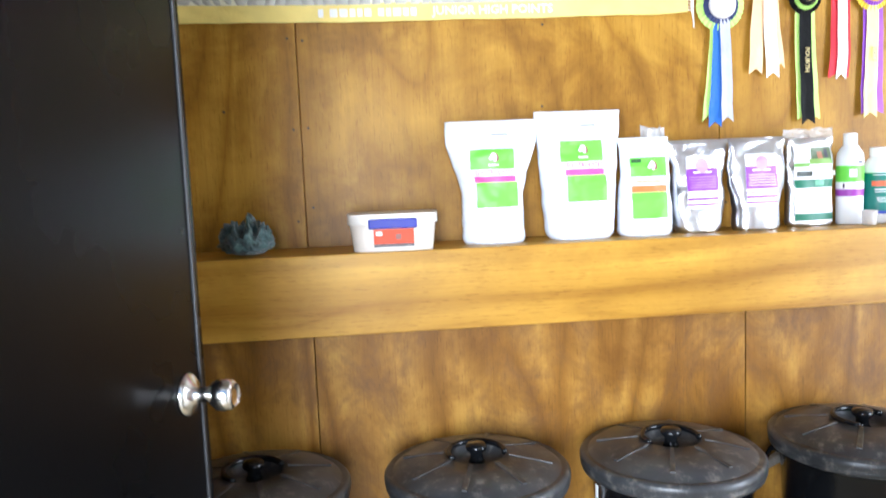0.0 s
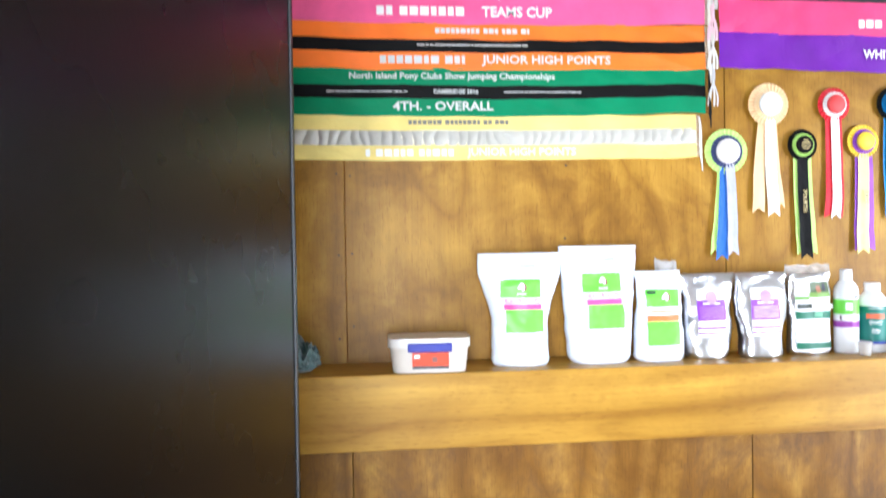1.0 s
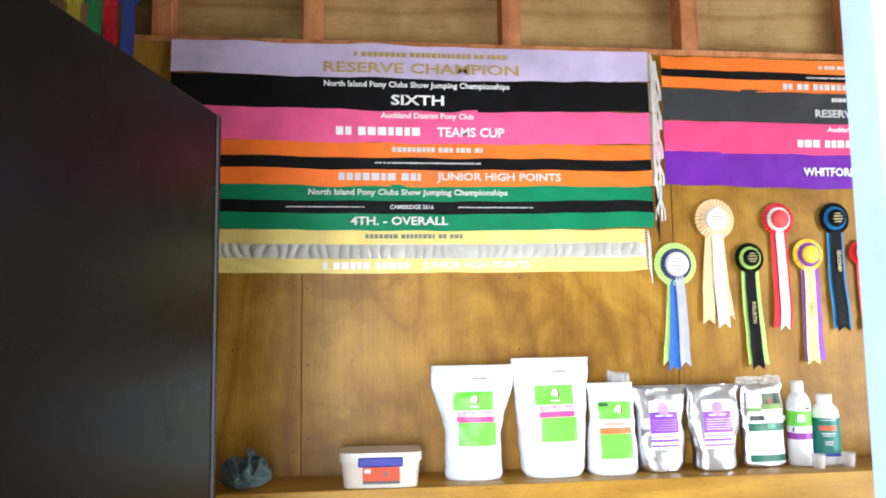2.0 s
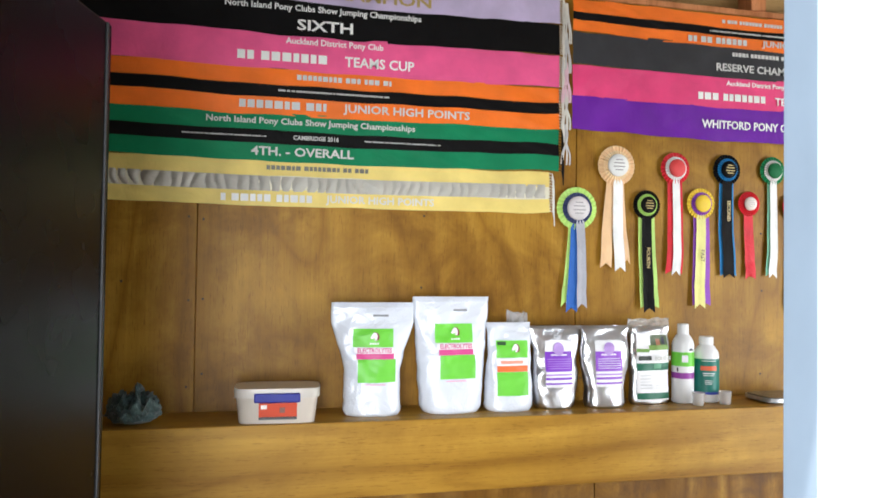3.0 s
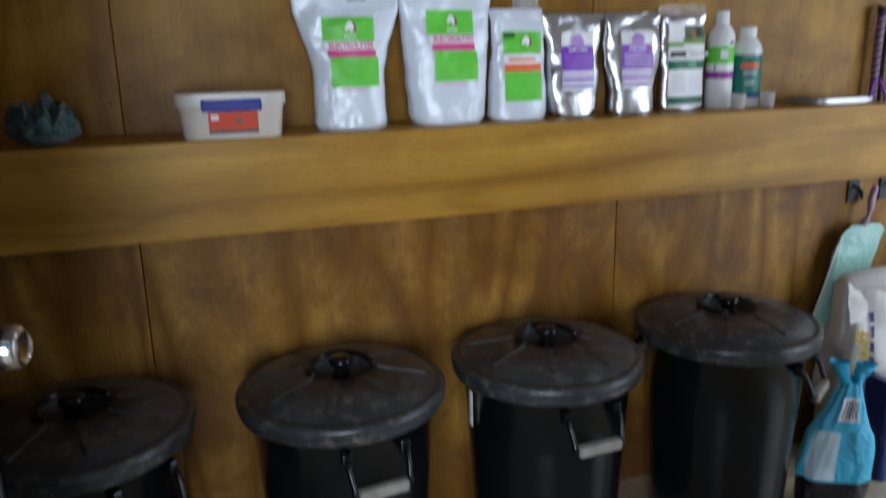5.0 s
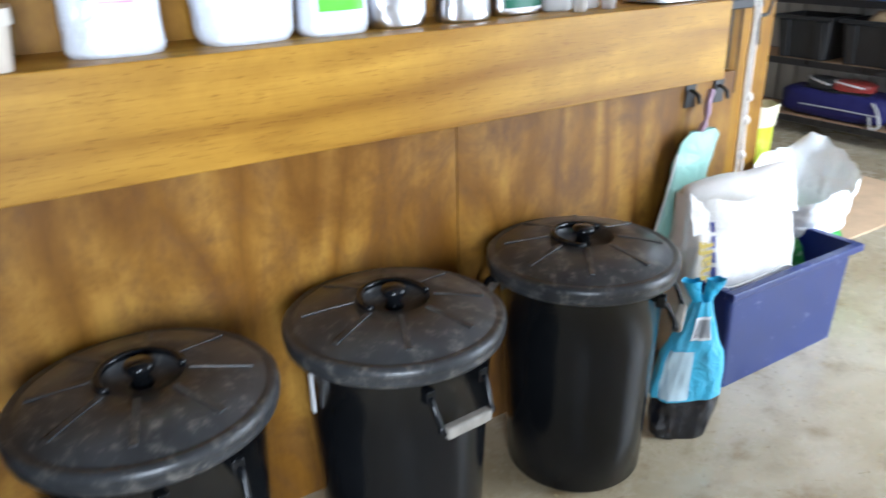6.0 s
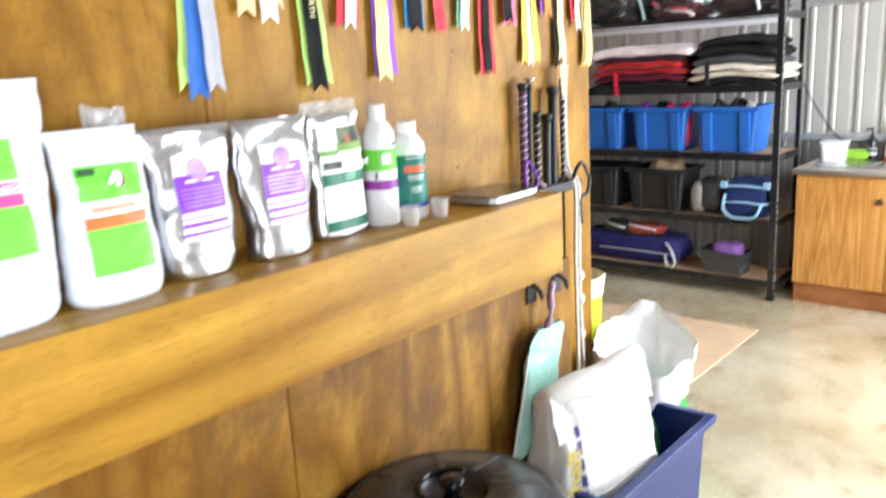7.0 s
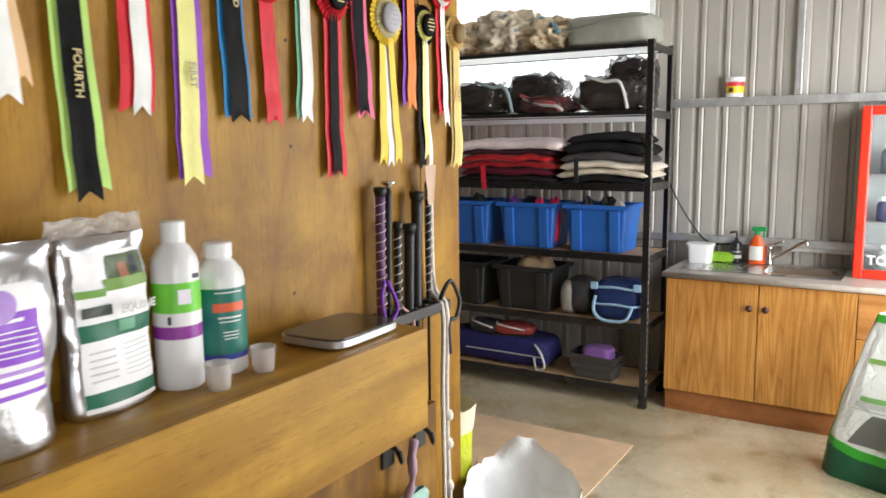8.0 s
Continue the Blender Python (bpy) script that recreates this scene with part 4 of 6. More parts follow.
t, b = bottle((1.484, 2.19, LEDGE_Z), "supplement_bottle", "tall white supplement bottle with a green and purple label", [(0.001, 0), (0.036, 0), (0.040, 0.004), (0.040, 0.212), (0.037, 0.226), (0.026, 0.244), (0.020, 0.250), (0.020, 0.256), (0.001, 0.256)], (0.0205, 0.252, 0.288),
       [(0.0406, 0.135, 0.186, LIME_INK), (0.0406, 0.112, 0.135, PAPER), (0.0406, 0.090, 0.112, (0.26, 0.03, 0.30))])
for a in (-150,):
    part("badge", moved(block(-0.011, 0.011, -0.0415, -0.0408, 0.150, 0.175, 0.0002, 1), pose(0, 0, 0, 0, 0, -20)), ink((0.84, 0.80, 0.86)), b)
part("print_bar", moved(block(-0.026, 0.026, -0.0425, -0.0415, 0.116, 0.130), pose(0, 0.010, 0, 0, 0, -18)), ink((0.04, 0.02, 0.05)), b)
part("print_bar", moved(block(0.0, 0.022, -0.0408, -0.0402, 0.192, 0.200), pose(0, 0.002, 0, 0, 0, -10)), ink((0.1, 0.1, 0.12)), b)
t, b = bottle((1.584, 2.195, LEDGE_Z), "supplement_bottle", "white bottle with a dark green and orange label", [(0.001, 0), (0.042, 0), (0.046, 0.004), (0.046, 0.168), (0.043, 0.185), (0.030, 0.204), (0.024, 0.210), (0.024, 0.216), (0.001, 0.216)], (0.026, 0.213, 0.240),
       [(0.0466, 0.040, 0.160, (0.008, 0.165, 0.125)), (0.0466, 0.030, 0.040, (0.03, 0.05, 0.35))])
for k, (z0, z1, wd, col) in enumerate(((0.118, 0.134, 0.030, (0.75, 0.12, 0.04)), (0.106, 0.109, 0.022, PAPER), (0.099, 0.101, 0.02, PAPER), (0.152, 0.154, 0.026, PAPER), (0.08, 0.082, 0.014, PAPER), (0.074, 0.076, 0.014, PAPER), (0.068, 0.07, 0.012, PAPER))):
    part("print_bar", sheet(lambda u, v: Vector((0.0472 * math.sin((u - 0.5) * wd / 0.023 - 0.35), -0.0472 * math.cos((u - 0.5) * wd / 0.023 - 0.35), z0 + (z1 - z0) * v)), 10, 1), ink(col), b)
for x, y, col in ((1.502, 2.115, (0.60, 0.42, 0.14)), (1.617, 2.125, (0.50, 0.12, 0.06))):
    t = thing("measuring_cup", (x, y, LEDGE_Z), "small clear measuring cup with dregs of supplement", "cup", "measuring cups")
    part("cup", lathe([(0.019, 0.0), (0.0195, 0.002), (0.0235, 0.046), (0.0245, 0.0465), (0.0225, 0.046), (0.0185, 0.003)], 28), CLEAR_PL, t, smooth=True)
    part("dregs", lathe([(0.0184, 0.0031), (0.0187, 0.008), (0.001, 0.008)], 24), ink(col, 0.2), t, "syrupy dregs")

# lunch tub and rag
t = thing("storage_tub", (0.022, 2.128, LEDGE_Z), "clear plastic tub with a blue clip lid and orange label", "tub", rz=-3)
TUB_CREAM = plain("cloudy_tub_plastic", (0.76, 0.67, 0.57), 0.3, var=0.08, trans=0.25)
def rounded_tub(x, y, z, taper, r=0.02):
    def at(u, v):
        a = 2 * math.pi * u
        k = taper + (1 - taper) * v
        c, s = math.cos(a), math.sin(a)
        return Vector((x * k * math.copysign(abs(c) ** 0.35, c), y * k * math.copysign(abs(s) ** 0.35, s), z * v))
    bm = sheet(at, 48, 6, True)
    bmesh.ops.holes_fill(bm, edges=bm.edges)
    return bm
tub = t
t = thing("kitchen_scale", (1.89, 2.165, LEDGE_Z), "flat dark glass kitchen scale with a silver rim", "scale", rz=2)
part("base", moved(rounded_tub(0.118, 0.085, 0.014, 1.0), pose(0, 0, 0.005)), GALV, t, "silver rim")
part("glass_plate", moved(rounded_tub(0.113, 0.080, 0.0035, 1.0), pose(0, 0, 0.0192)), plain("dark_glass", (0.030, 0.030, 0.026), 0.16, var=0.25, bump=0.0, spec=0.5), t, "dark glass plate")
for x in (-0.08, 0.08):
    for y in (-0.055, 0.055):
        part("foot", lathe([(0.012, 0), (0.012, 0.0048), (0.001, 0.0048)], 16, at=(x, y, 0)), BLACK, t)
t = tub
part("tub_body", rounded_tub(0.124, 0.075, 0.078, 0.93), TUB_CREAM, t, smooth=False)
part("lid", moved(rounded_tub(0.130, 0.080, 0.028, 1.0), pose(0, 0, 0.079)), plain("lid_plastic", (0.74, 0.68, 0.60), 0.3, var=0.05, trans=0.2), t, "cloudy plastic lid")
part("clip", block(-0.068, 0.070, -0.090, -0.0805, 0.066, 0.094, 0.0042, 3), ink((0.006, 0.012, 0.26), 0.5), t, "blue lid clip")
part("label", block(-0.054, 0.060, -0.0785, -0.0765, 0.022, 0.064, 0.0005, 1), ink((0.62, 0.055, 0.008), 0.6), t, "orange paper label")
part("print_bar", block(-0.054, 0.060, -0.0785, -0.0765, 0.0135, 0.0215), ink((0.03, 0.025, 0.025)), t, "dark strip under the label")
part("print_bar", block(-0.048, -0.030, -0.0795, -0.0787, 0.046, 0.058), ink((0.78, 0.72, 0.68)), t)
part("print_bar", block(0.008, 0.024, -0.0795, -0.0787, 0.034, 0.050), ink((0.18, 0.05, 0.03)), t)
part("contents", rounded_tub(0.112, 0.066, 0.045, 0.95), ink((0.72, 0.56, 0.42)), t, "pale powder inside")
t = thing("rag", (-0.400, 2.118, LEDGE_Z), "crumpled grey-green cloth lying on the ledge", "cloth")
t.scale = (0.80, 0.95, 1.15)
part("cloth", sheet(lambda u, v: Vector(((0.088 + 0.03 * rough(6 * math.cos(6.28 * u), 6 * math.sin(6.28 * u), 7 * v) + 0.02 * rough(11 * math.cos(6.28 * u), 11 * math.sin(6.28 * u), 15 * v)) * math.cos(6.2832 * u) * math.sin(math.pi * (0.06 + 0.9 * v)), (0.065 + 0.02 * rough(5 * u, 2, 6 * v)) * math.sin(6.2832 * u) * math.sin(math.pi * (0.06 + 0.9 * v)), 0.004 + max(0.0, 0.046 * (1 - math.cos(math.pi * v)) * (0.8 + 0.28 * rough(9 * math.cos(6.28 * u), 9 * math.sin(6.28 * u), 11 * v) + 0.5 * rough(4 * math.cos(6.28 * u), 4 * math.sin(6.28 * u), 3 * v + 2))))), 60, 34, True), plain("rag_cloth", (0.055, 0.095, 0.092), 0.9, var=0.6, scale=40, fine=300, bump=0.5, worn=(0.30, 0.38, 0.38), wear=0.56, sheen=0.3), t, smooth=True)
# ---- feed bins ----
def feed_bin(at, rz, label, tall=1.06):
    t = thing("feed_bin", at, label, "bin", "black feed bins", rz)
    t.scale = (0.965, 0.965, tall)
    part("drum", lathe([(0.001, 0.0), (0.188, 0.0), (0.193, 0.006), (0.200, 0.14), (0.207, 0.27), (0.215, 0.40), (0.224, 0.545), (0.236, 0.552), (0.238, 0.572), (0.226, 0.574), (0.220, 0.55), (0.001, 0.55)], 64), BLACK_PLASTIC, t, smooth=True)
    lid = part("lid", lathe([(0.244, 0.545), (0.252, 0.549), (0.256, 0.560), (0.254, 0.567), (0.258, 0.571), (0.257, 0.584), (0.248, 0.593), (0.238, 0.589), (0.231, 0.592), (0.215, 0.604), (0.150, 0.617), (0.083, 0.626), (0.079, 0.622), (0.072, 0.606), (0.030, 0.604), (0.001, 0.604)], 72), LID_PLASTIC, t, "dusty black lid", smooth=True)
    part("knob", lathe([(0.024, 0.603), (0.018, 0.612), (0.017, 0.626), (0.028, 0.634), (0.030, 0.642), (0.026, 0.649), (0.001, 0.651)], 28), BLACK_PLASTIC, lid, "black lid knob", smooth=True)
    rim = [Vector((0.078 * math.cos(a), 0.078 * math.sin(a), 0.627 + 0.004 * math.sin(a))) for a in [math.pi * k / 20 for k in range(-2, 23)]]
    part("grip_ridge", tube(rim, 0.008, 8), BLACK_PLASTIC, lid, smooth=True)
    for k in range(8):
        a = math.pi / 4 * k + 0.35
        part("rib", moved(block(0.092, 0.212, -0.007, 0.007, -0.004, 0.0022, 0.001), pose(0, 0, 0.6395, 0, 0, math.degrees(a)) @ pose(0, 0, 0, 0, 8.9, 0)), LID_PLASTIC, lid)
    for side in (0, 180):
        m = pose(0, 0, 0, 0, 0, side)
        grip = part("handle", moved(tube(curved([(-0.070, -0.216, 0.515), (-0.072, -0.240, 0.505), (-0.066, -0.262, 0.462), (-0.058, -0.266, 0.447), (0.058, -0.266, 0.447), (0.066, -0.262, 0.462), (0.072, -0.240, 0.505), (0.070, -0.216, 0.515)], 4), 0.0075, 8), m), BLACK_PLASTIC, t, "black bail handle", smooth=True)
        part("grip", moved(block(-0.060, 0.060, -0.280, -0.254, 0.434, 0.460, 0.007, 3), m), GRIP, grip, "dusty pale grip")
        for x in (-0.070, 0.070):
            part("lug", moved(block(x - 0.012, x + 0.012, -0.236, -0.212, 0.50, 0.53, 0.004), m), BLACK_PLASTIC, t)
    return t


b4 = feed_bin((1.314, 1.860, 0), 34, "black plastic feed bin with a dusty lid beside the blue tub", 1.075)
b3 = feed_bin((0.748, 1.850, 0), 4, "black plastic feed bin with a dusty lid and a bail handle")
part("tape_label", moved(block(-0.008, 0.008, -0.226, -0.2235, 0.43, 0.52, 0.0005, 1), pose(0, 0, 0, 0, 0, -90)), WHITE_PL, b3, "white tape strip")
feed_bin((0.207, 1.846, 0), 8, "black plastic feed bin with a scuffed lid")
feed_bin((-0.378, 1.84, 0), 40, "black plastic feed bin in the shade behind the door")
# ---- crops, hooks and rope at the end of the wall ----
t = thing("crop_rack", (2.285, WALL_Y - 0.001, 1.135), "black plastic rack holding riding crops on the wall", "rack")
part("back_plate", block(-0.175, 0.175, -0.010, 0.0, 0.0, 0.035, 0.003), BLACK, t)
part("front_bar", block(-0.175, 0.175, -0.064, -0.050, 0.0, 0.030, 0.004), BLACK, t)
for k in range(8):
    x = -0.168 + k * 0.048
    part("divider", block(x - 0.008, x + 0.008, -0.0495, -0.0105, 0.0, 0.032, 0.003), BLACK, t)
CROP_PURPLE, CROP_TAN = plain("purple_grip", (0.11, 0.045, 0.13), 0.5, var=0.3, scale=40), plain("tan_leather", (0.50, 0.32, 0.21), 0.45, var=0.15)


def riding_crop(x, top, low, r, grip, label, wrap=None, knob=None):
    t = thing("riding_crop", (x, WALL_Y - 0.033, low), label, "riding crop", "riding crops in the rack")
    h = top - low
    part("shaft", tube([(0, 0, 0), (0, 0, h * 0.5), (0.0, -0.004, h)], [r * 0.45, r * 0.6, r * 0.6], 10), BLACK, t, smooth=True)
    g = part("grip", tube(curved([(0, 0, h - 0.30), (0, -0.001, h - 0.15), (0, -0.004, h)], 6), [r * (0.9 + 0.2 * k / 12) for k in range(13)], 14), grip, t, "wrapped grip", smooth=True)
    part("end_cap", lathe([(r * 1.15, 0), (r * 1.45, 0.012), (r * 1.4, 0.022), (0.001, 0.024)] if not knob else [(r * 0.8, 0), (r * 0.9, 0.012), (r * 2.3, 0.018), (r * 2.2, 0.024), (0.001, 0.026)], 18, at=(0, -0.004, h)), BLACK if not knob else CHROME, t, smooth=True)
    if wrap:
        pts = [Vector(((r * 1.12) * math.cos(k * 0.7), -0.003 + (r * 1.12) * math.sin(k * 0.7), h - 0.29 + 0.28 * k / 108)) for k in range(108)]
        part("cord_wrap", tube(pts, 0.0018, 5), wrap, g, "spiral cord wrap")
    return t


c = riding_crop(2.170, 1.475, 0.86, 0.0115, CROP_PURPLE, "purple riding crop with a wrapped grip", ink((0.55, 0.42, 0.50)))
part("wrist_loop", tube(curved([(0, -0.012, 0.40), (-0.03, -0.025, 0.36), (-0.02, -0.034, 0.30), (0.03, -0.03, 0.33), (0.01, -0.014, 0.40)], 5), 0.005, 6), dye((0.20, 0.05, 0.45)), c, "purple wrist loop", smooth=True)
riding_crop(2.205, 1.487, 0.86, 0.0085, BLACK, "black riding crop with a silver mushroom cap", knob=True)
c = riding_crop(2.243, 1.382, 0.90, 0.009, BLACK, "short crop with a white spiral grip", ink((0.75, 0.75, 0.75)))
part("wrist_loop", tube(curved([(0, -0.012, 0.28), (0.03, -0.028, 0.24), (0.0, -0.036, 0.19), (-0.05, -0.034, 0.17), (-0.02, -0.014, 0.26)], 5), 0.005, 6), dye((0.55, 0.32, 0.28)), c, "pink wrist loop", smooth=True)
riding_crop(2.296, 1.372, 0.88, 0.013, BLACK, "short black riding crop with a foam grip")
riding_crop(2.334, 1.455, 0.86, 0.014, BLACK, "black riding crop with a thick grip")
c = riding_crop(2.392, 1.478, 0.84, 0.0075, BLACK, "dressage whip with a silver braid and tan keeper", ink((0.70, 0.68, 0.70)))
part("keeper", sheet(lambda u, v: Vector(((u - 0.5) * (0.028 + 0.026 * v), -0.012 - 0.003 * math.sin(3 * u), 0.60 + 0.105 * v)), 4, 6), CROP_TAN, c, "tan leather keeper")
t = thing("lead_rope", (2.425, WALL_Y - 0.03, 0.42), "knotted white lead rope hanging from the rack", "rope")
ROPE = plain("white_rope", (0.70, 0.66, 0.60), 0.8, var=0.15, scale=60, fine=240, bump=0.8)
for k, dx in enumerate((-0.012, 0.010)):
    part("strand", tube(curved([(dx - 0.02, 0.0, 1.07), (dx - 0.012, 0.0, 0.80), (dx, -0.035, 0.72), (dx + 0.004, -0.03, 0.50), (dx + 0.010, -0.028, 0.30), (dx + 0.016 + 0.012 * k, -0.026, 0.08), (dx + 0.022, -0.024, 0.0)], 8), 0.0068, 8), ROPE, t, smooth=True)
for z in (0.385, 0.30, 0.17):
    part("knot", lathe([(0.004, 0), (0.014, 0.008), (0.016, 0.018), (0.012, 0.030), (0.004, 0.036)], 12, at=(0.022, -0.029, z)), ROPE, t, smooth=True)
t = thing("black_strap", (2.46, WALL_Y - 0.03, 1.07), "black leather strap looped over the rack", "strap")
part("loop", tube(curved([(-0.05, -0.03, 0.10), (-0.04, -0.04, 0.135), (-0.015, -0.045, 0.15), (0.018, -0.045, 0.11), (0.03, -0.045, 0.08), (0.01, -0.045, 0.04), (-0.02, -0.04, 0.03), (-0.015, -0.04, -0.06)], 6), 0.0065, 6), BLACK, t, smooth=True)
for x in (1.985, 2.118):
    t = thing("wall_hook", (x, LOW_Y - 0.001, 0.868), "black hook plate screwed under the ledge", "hook", "black hooks under the ledge")
    part("plate", block(-0.024, 0.024, -0.006, 0.0, 0.0, 0.075, 0.003), BLACK, t)
    part("prong", tube(curved([(0, -0.006, 0.055), (0, -0.03, 0.045), (0, -0.042, 0.02), (0, -0.036, 0.045)], 4), 0.006, 8), BLACK, t, smooth=True)
t = thing("hanging_bag", (2.01, LOW_Y - 0.045, 0.46), "pale green plastic bag hanging from a hook by a mauve tie", "bag")
part("bag_film", sheet(lambda u, v: Vector(((0.090 - 0.034 * max(0, v - 0.93) / 0.07) * math.copysign(abs(math.cos(6.2832 * u)) ** 0.45, math.cos(6.2832 * u)) - 0.105 + 0.105 * v + 0.008 * rough(u * 5, v * 5, 4), (0.022 - 0.012 * v) * math.sin(6.2832 * u) + 0.007 * rough(u * 7, v * 6, 1), 0.34 * v + 0.018 * (1 - v) * math.cos(6.2832 * u))), 36, 24, True), foil("mint_film", (0.36, 0.60, 0.52), 0.3, 0.0), t, smooth=True)
part("seam", tube([(-0.197, 0.0, -0.016), (-0.146, -0.004, 0.15), (-0.108, -0.002, 0.28)], 0.004, 6), WHITE_PL, t, "white seam edge")
part("tie", tube(curved([(-0.02, 0.0, 0.33), (0.0, -0.008, 0.37), (0.015, 0.0, 0.43), (0.03, 0.005, 0.46), (0.02, 0.01, 0.40)], 5), [0.006 + 0.005 * (k % 5 > 1) for k in range(21)], 8), dye((0.45, 0.30, 0.38)), t, "mauve cloth tie", smooth=True)

# ---- tub, sacks and bags on the floor ----
t = thing("storage_tub", (2.228, 1.962, 0), "scuffed navy plastic tub holding a feed sack", "tub")
part("tub_shell", open_box(0.328, 0.150, 0.358, 0.93, 0.90, 0.008, 0.002), BLUE_TUB, t)
rim = bmesh.new()
for x0, x1, y0, y1 in ((-0.350, 0.350, -0.172, -0.142), (-0.350, 0.350, 0.142, 0.172), (-0.350, -0.320, -0.1418, 0.1418), (0.320, 0.350, -0.1418, 0.1418)):
    slab(rim, x0, x1, y0, y1, 0.340, 0.366, 0.004)
part("rim", rim, BLUE_TUB, t, "thick rolled rim")
for x in (-0.348, 0.334):
    part("end_grip", block(x, x + 0.014, -0.055, 0.055, 0.312, 0.3395, 0.004), BLUE_TUB, t)
SACK = cloth("woven_sack", (0.74, 0.70, 0.66), 0.6, 0.1, 700, 0.08)
t = thing("feed_sack", (2.075, 1.972, 0.03), "white woven feed sack with its top rolled over", "sack", rz=-9)


def sack_at(u, v):
    a = 2 * math.pi * u
    c, s = math.cos(a), math.sin(a)
    w = 0.245 + 0.012 * math.sin(5 * v) - 0.015 * v
    d = 0.115 * (1 - 0.55 * max(0, v - 0.55) / 0.45)
    w, d = w * (0.84 + 0.16 * min(1, v / 0.5)), d * (0.82 + 0.1 * min(1, v / 0.5))
    return Vector((w * math.copysign(abs(c) ** 0.6, c) + 0.012 * rough(c * 2, s * 2, v * 5), d * math.copysign(abs(s) ** 0.6, s) + 0.022 * rough(c * 3 + 5, s * 3, v * 6), 0.61 * v + 0.008 * v * c + 0.012 * rough(c, s, v * 8)))


bm = sheet(sack_at, 56, 36, True)
bmesh.ops.holes_fill(bm, edges=[e for e in bm.edges if e.is_boundary])
sk = part("sack_body", bm, SACK, t, smooth=True)
part("rolled_top", moved(tube(curved([(-0.215, -0.02, 0.60), (-0.09, -0.045, 0.612), (0.0, -0.05, 0.605), (0.09, -0.045, 0.615), (0.220, -0.02, 0.622)], 6), [0.020 + 0.028 * math.sin(math.pi * k / 24) ** 0.5 for k in range(25)], 12), pose(0, 0.02, 0.0)), SACK, t, "rolled and folded top", smooth=True)
part("fold_flap", sheet(lambda u, v: Vector(((u - 0.5) * 0.43, -0.03 - 0.035 * v + 0.008 * rough(u * 6, v * 3, 2), 0.615 + 0.012 * u - 0.13 * v + 0.012 * rough(u * 7, v * 4, 9))), 24, 10), SACK, t, smooth=True)
front = min(sack_at(0.632, 0.40 + 0.02 * k).y for k in range(22)) - 0.003
side = sack_at(0.632, 0.62)
lettering("Chaff", 0.078, ink((0.50, 0.37, 0.07)), sk, pose(side.x, front, side.z, 0, -90, 0), width=0.20)
rnd = random.Random(1)
v0 = 0.30
while v0 < 0.86:
    dv = rnd.uniform(0.03, 0.07)
    part("print_bar", sheet(lambda u, v: sack_at(0.668 + 0.012 * u, v0 + dv * v) + Vector((-0.002, -0.004, 0)), 3, 4), ink((0.10, 0.11, 0.38)), sk)
    v0 += dv + 0.02
for v0 in (0.30, 0.52):
    part("crease", tube([sack_at(0.58 + 0.012 * k, v0 + 0.03 * math.sin(0.4 * k)) + Vector((0, -0.002, 0)) for k in range(28)], 0.0035, 6), SACK, sk, smooth=True)
t = thing("dog_food_bag", (1.645, 1.765, 0), "pale blue and black plastic bag tied at the neck", "bag", rz=-28)


def bag_skin(u, v, out=0.0):
    """A slack, flattened bag: full at the foot, pinched towards its tied top."""
    a = 2 * math.pi * u
    c, s = math.cos(a), math.sin(a)
    w = 0.082 + 0.020 * math.sin(math.pi * min(1.0, v / 0.7)) - 0.062 * max(0.0, v - 0.62) / 0.38 + out
    d = 0.060 - 0.040 * v ** 1.3 + out
    fold = 0.010 * rough(c * 2.6, s * 2.6, v * 5.0) + 0.005 * rough(c * 7, s * 7, v * 9)
    return Vector((w * math.copysign(abs(c) ** 0.75, c) + fold + 0.035 * v, d * math.copysign(abs(s) ** 0.8, s) + 0.8 * fold, 0.43 * v))


def band_of(u0, u1, v0, v1, out):
    return lambda u, v: bag_skin(u0 + (u1 - u0) * u, v0 + (v1 - v0) * v, out)


foot = sheet(band_of(0, 1, 0.0, 0.30, 0.0), 48, 14, True)
bmesh.ops.contextual_create(foot, geom=[e for e in foot.edges if e.is_boundary and e.verts[0].co.z < 0.002 and e.verts[1].co.z < 0.002])
part("lower_bag", foot, foil("black_film", (0.012, 0.012, 0.016), 0.16, 0.0), t, "glossy black lower part", smooth=True)
part("upper_bag", sheet(band_of(0, 1, 0.295, 1.0, 0.0015), 48, 26, True), foil("sky_blue_film", (0.10, 0.50, 0.74), 0.28, 0.0), t, smooth=True)
part("printed_panel", sheet(band_of(0.58, 0.74, 0.31, 0.66, 0.004), 12, 14), ink((0.62, 0.78, 0.86)), t, "pale printed panel", smooth=True)
part("barcode", sheet(band_of(0.70, 0.82, 0.74, 0.90, 0.004), 8, 6), ink((0.84, 0.85, 0.86)), t, smooth=True)
for k in range(6):
    part("print_bar", sheet(band_of(0.715 + 0.016 * k, 0.722 + 0.016 * k, 0.76, 0.88, 0.0055), 1, 4), ink((0.10, 0.12, 0.16)), t)
for k, x in enumerate((-0.028, 0.026)):
    part("tied_ear", sheet(lambda u, v: Vector((0.035 + x * (0.4 + v) + (0.012 + 0.016 * v) * math.cos(6.2832 * u) + 0.006 * rough(u * 6, v * 4, k), (0.010 + 0.010 * v) * math.sin(6.2832 * u) + 0.005 * rough(u * 7, v * 5, 3 + k), 0.415 + 0.075 * v + 0.010 * rough(u * 8, 1, k))), 18, 8, True), foil("cyan_film", (0.06, 0.44, 0.70), 0.3, 0.0), t, "gathered blue plastic ear", smooth=True)
t = thing("plastic_bag", (2.66, 2.10, 0), "open white plastic bag over a green feed bag", "bag")


